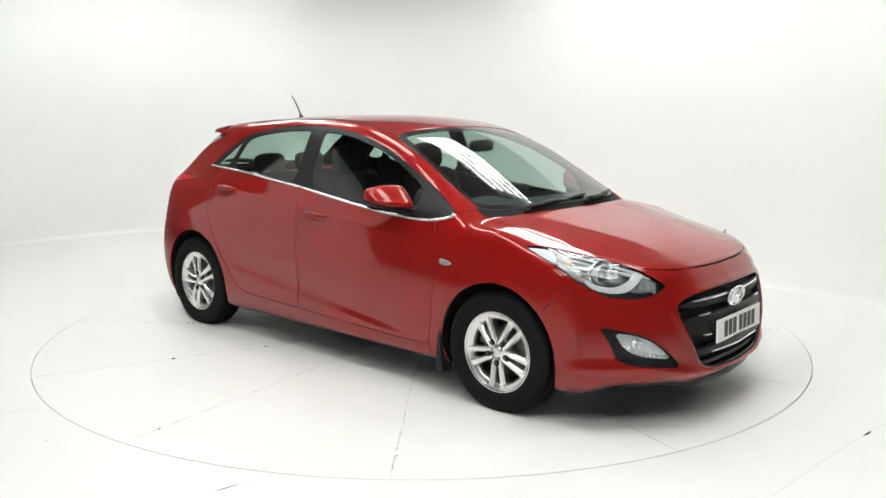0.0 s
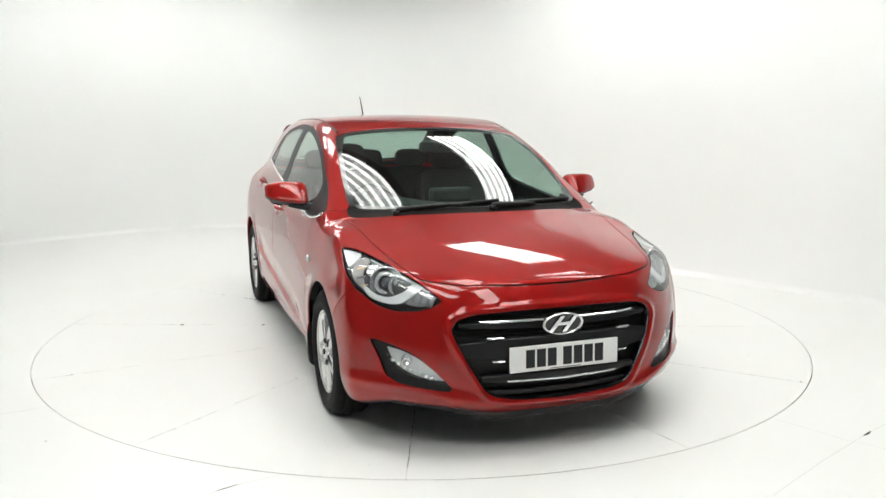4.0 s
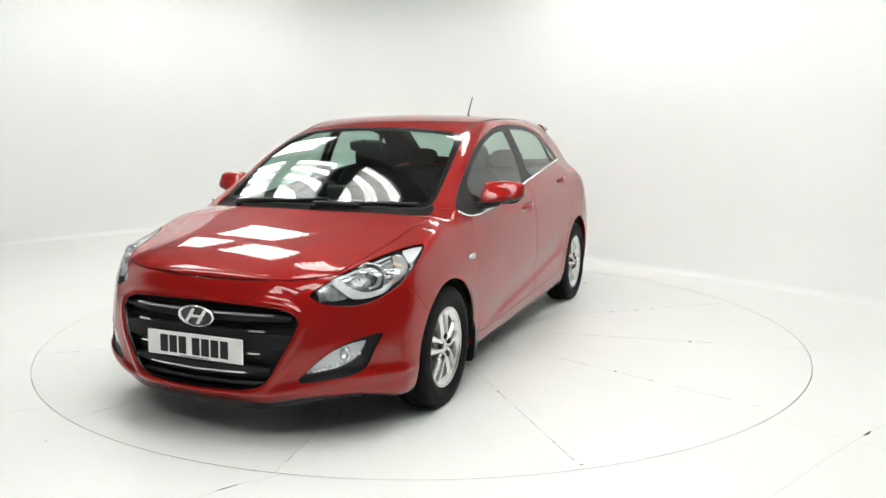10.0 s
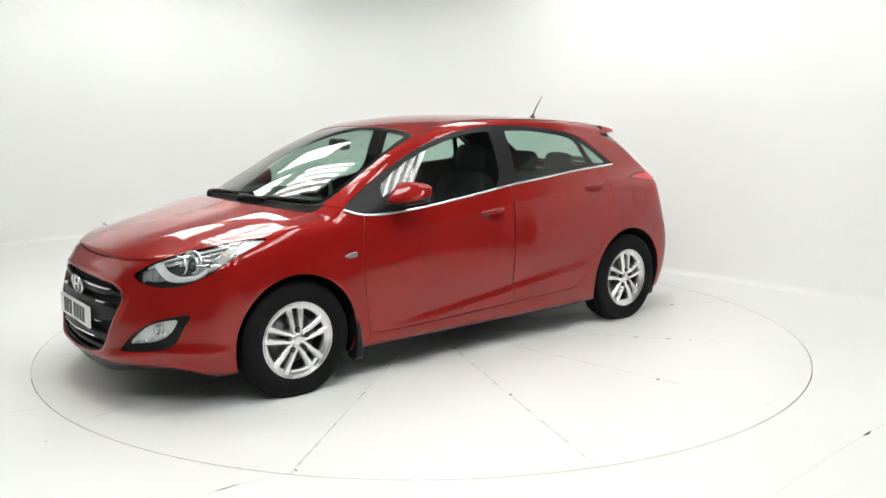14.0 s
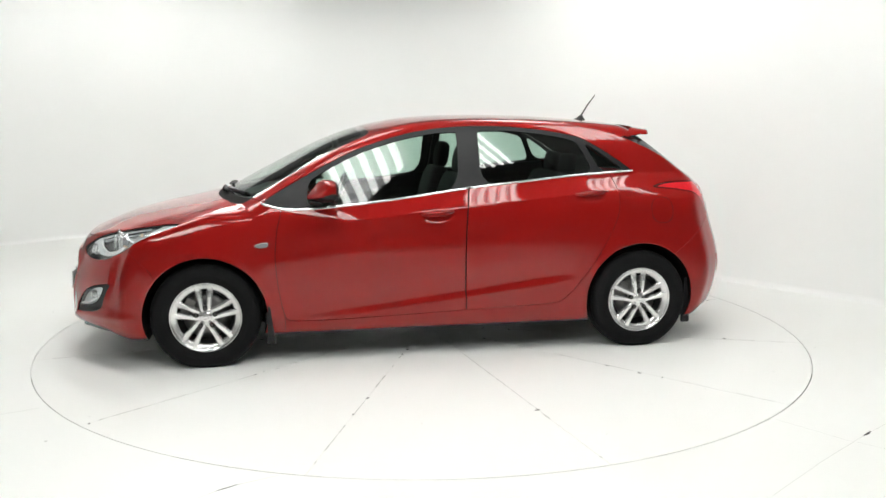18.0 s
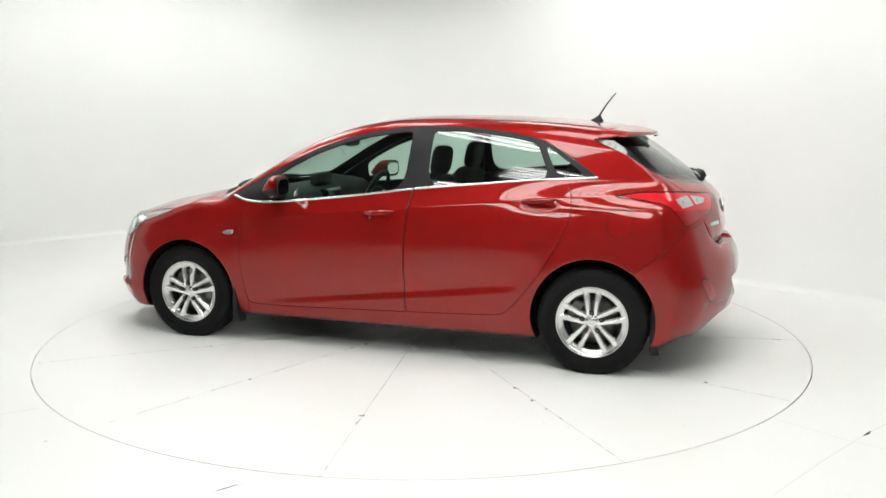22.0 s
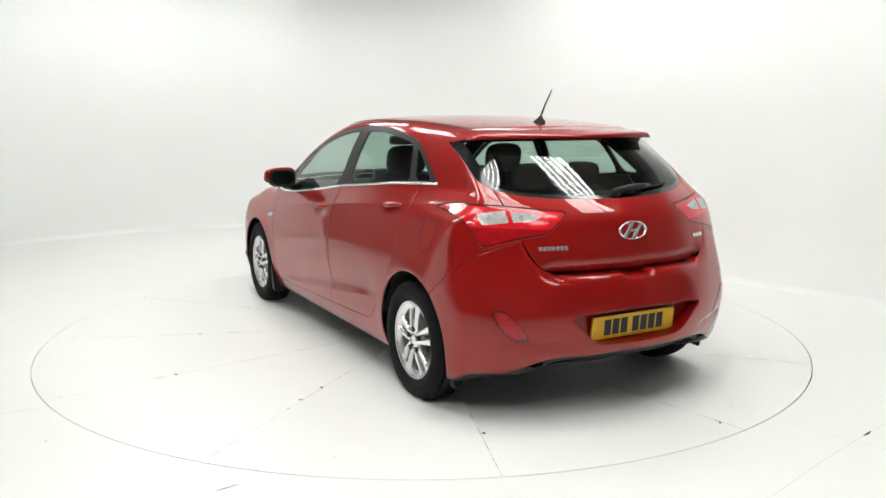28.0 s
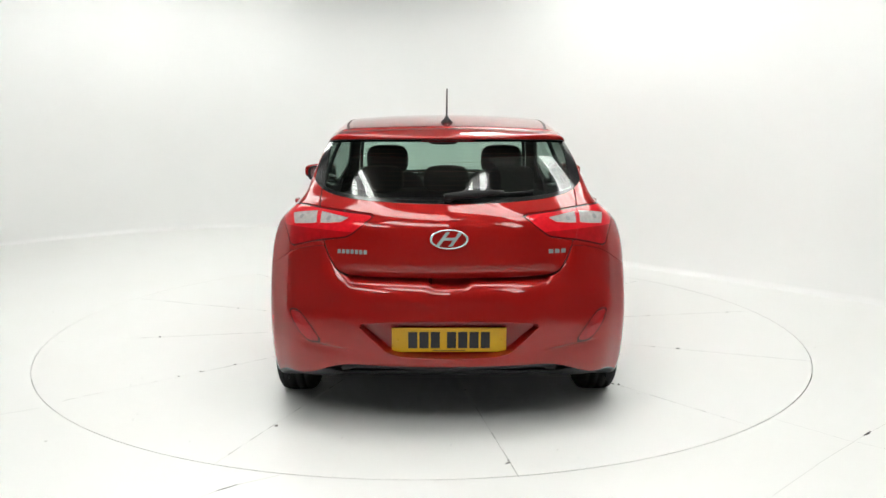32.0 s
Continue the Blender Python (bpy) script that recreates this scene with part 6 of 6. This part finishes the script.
# windscreen wipers
def on_screen(x, y, off):
    return Vector((x, y, float(top_height(np.float64(x), np.float64(y))) + off))


for pivot, tip, elbow in (((1.205, -0.46), (1.190, 0.12), (1.222, -0.10)), ((1.245, 0.06), (1.075, 0.60), (1.215, 0.32))):
    bm = bmesh.new()
    tube(bm, [on_screen(*pivot, -0.01), on_screen(*pivot, 0.016)], 0.020, 10)
    w = part("windscreen_wiper", bm, BLACK, car, "black windscreen wiper", smooth=True)
    bm = bmesh.new()
    pts = [Vector(pivot).lerp(Vector(elbow), k / 4) for k in range(5)]
    tube(bm, [on_screen(p.x, p.y, 0.016 - 0.001 * k) for k, p in enumerate(pts)], [0.015, 0.015, 0.013, 0.011, 0.009], 8)
    part("wiper_arm", bm, BLACK, w, smooth=True)
    bm = bmesh.new()
    a, b = Vector(pivot).lerp(Vector(elbow), 0.25), Vector(tip)
    tube(bm, [on_screen(*(a.lerp(b, k / 12) + Vector((0.015, 0)) * math.sin(math.pi * k / 12)), 0.008) for k in range(13)], 0.0090, 8)
    part("wiper_blade", bm, BLACK, w, smooth=True)


# ---- inside the car ----
def soft_box(bm, w, d, h, m, power=0.45, n=12):
    """A cushion: a box with generously rounded edges."""
    r = bmesh.ops.create_uvsphere(bm, u_segments=2 * n, v_segments=n, radius=1)
    for v in r["verts"]:
        q = [math.copysign(abs(c) ** power, c) for c in v.co]
        v.co = m @ Vector((q[0] * w / 2, q[1] * d / 2, q[2] * h / 2))


def seat(x, y, rear=False):
    bm = bmesh.new()
    soft_box(bm, 0.52, 0.50, 0.18, pose(x, y, 0.46))
    s = part("seat", bm, INTERIOR, car, "charcoal cloth car seat", smooth=True)
    bm = bmesh.new()
    soft_box(bm, 0.16, 0.50, 0.62, pose(x - 0.30, y, 0.78, 0, -14, 0))
    part("backrest", bm, INTERIOR, s, smooth=True)
    bm = bmesh.new()
    soft_box(bm, 0.09, 0.27, 0.19, pose(x - 0.395, y, 1.165, 0, -10, 0), 0.6)
    part("headrest", bm, INTERIOR, s, "rounded charcoal headrest", smooth=True)
    bm = bmesh.new()
    for k in (-1, 1):
        tube(bm, [(x - 0.375, y + k * 0.06, 1.02), (x - 0.39, y + k * 0.06, 1.12)], 0.006, 6)
    part("headrest_posts", bm, CHROME, s, "two steel posts")


for y in (0.37, -0.37):
    seat(0.12, y)
bm = bmesh.new()
soft_box(bm, 0.50, 1.28, 0.18, pose(-0.72, 0, 0.47), 0.35)
bench = part("rear_bench", bm, INTERIOR, car, "charcoal cloth rear bench", smooth=True)
bm = bmesh.new()
soft_box(bm, 0.16, 1.28, 0.58, pose(-1.02, 0, 0.76, 0, -16, 0), 0.3)
part("backrest", bm, INTERIOR, bench, smooth=True)
for y in (0.36, 0.0, -0.36):
    bm = bmesh.new()
    soft_box(bm, 0.09, 0.25, 0.15, pose(-1.13, y, 1.105, 0, -10, 0), 0.6)
    part("headrest", bm, INTERIOR, bench, "rounded charcoal headrest", smooth=True)

bm = bmesh.new()
rows = []
for i in range(25):
    y = -0.70 + 1.40 * i / 24
    e = float(sstep(0.55, 0.70, abs(y))) * 0.03
    hump = 0.04 * math.exp(-((y + 0.37) / 0.17) ** 2)
    rows.append([bm.verts.new(q) for q in ((1.20 - 0.30 * y * y, y, 0.925), (1.0, y, 0.955), (0.86, y, 0.965 + hump), (0.74, y, 0.945 + hump), (0.69, y, 0.90), (0.70, y, 0.78), (0.80, y, 0.62), (0.95, y, 0.45))])
for A, B in zip(rows, rows[1:]):
    for k in range(len(A) - 1):
        bm.faces.new((A[k], A[k + 1], B[k + 1], B[k]))
bmesh.ops.recalc_face_normals(bm, faces=bm.faces)
DASH = part("dashboard", bm, TRIM, car, "dark grey dashboard", smooth=True)
bm = bmesh.new()
box(bm, 0.66, 0.73, -0.13, 0.13, 0.62, 0.93, pose(0, 0, 0), 0.02)
part("centre_console", bm, GLOSS_BLACK, DASH, "black centre console")
bm = bmesh.new()
box(bm, 0.735, 0.80, -0.13, 0.13, 0.955, 1.04, None, 0.02)
part("display_hood", bm, TRIM, DASH, "dark hood of the centre display")
SW = pose(0.50, -0.37, 0.86, 0, 66, 0)
bm = bmesh.new()
tube(bm, [SW @ Vector((0.185 * math.cos(k * math.tau / 40), 0.185 * math.sin(k * math.tau / 40), 0)) for k in range(40)], 0.015, 8, True)
wheel_ob = part("steering_wheel", bm, TRIM, car, "black steering wheel", smooth=True)
bm = bmesh.new()
soft_box(bm, 0.12, 0.16, 0.05, SW, 0.6)
part("horn_pad", bm, TRIM, wheel_ob, smooth=True)
for a in (90, 270, 0):
    bm = bmesh.new()
    q = SW @ pose(0, 0, 0, 0, 0, a)
    box(bm, 0.05, 0.18, -0.016, 0.016, -0.012, 0.004, q, 0.004)
    part("steering_spoke", bm, LAMP_SILVER if a else TRIM, wheel_ob)
bm = bmesh.new()
soft_box(bm, 0.04, 0.22, 0.07, pose(0.52, 0, 1.265, 0, 10, 0), 0.5)
mi = part("interior_mirror", bm, TRIM, car, "black interior mirror", smooth=True)
bm = bmesh.new()
tube(bm, [(0.53, 0, 1.28), (0.575, 0, 1.297)], 0.012, 8)
part("mirror_stem", bm, TRIM, mi, smooth=True)
bm = bmesh.new()
box(bm, -1.70, 1.0, -0.70, 0.70, 0.20, 0.28, None, 0.01)
part("cabin_floor", bm, TRIM, car, "dark carpet floor")
bm = bmesh.new()
box(bm, -1.70, -1.14, -0.60, 0.60, 0.985, 1.005, None, 0.006)
part("parcel_shelf", bm, TRIM, car, "dark parcel shelf")
bm = bmesh.new()
box(bm, 1.0, 1.04, -0.72, 0.72, 0.28, 0.90, None, 0.006)
part("bulkhead", bm, MESH_BLACK, car, "black bulkhead")
bm = bmesh.new()
box(bm, 1.06, 2.0, -0.46, 0.46, 0.20, 0.62, None, 0.02)
part("engine_bay", bm, MESH_BLACK, car, "black engine bay filling")


# ---- what moves ----
def motions():
    rows, disc = [], []
    for i in range(33):
        a = turn_at(i)
        m = pose(0, 0, 0, 0, 0, a)
        disc.append((float(i), m))
        rows.append((float(i), m @ Matrix.Translation((CAR_X, CAR_Y, 0))))
    walk(turntable, disc)
    walk(car, rows)


motions()
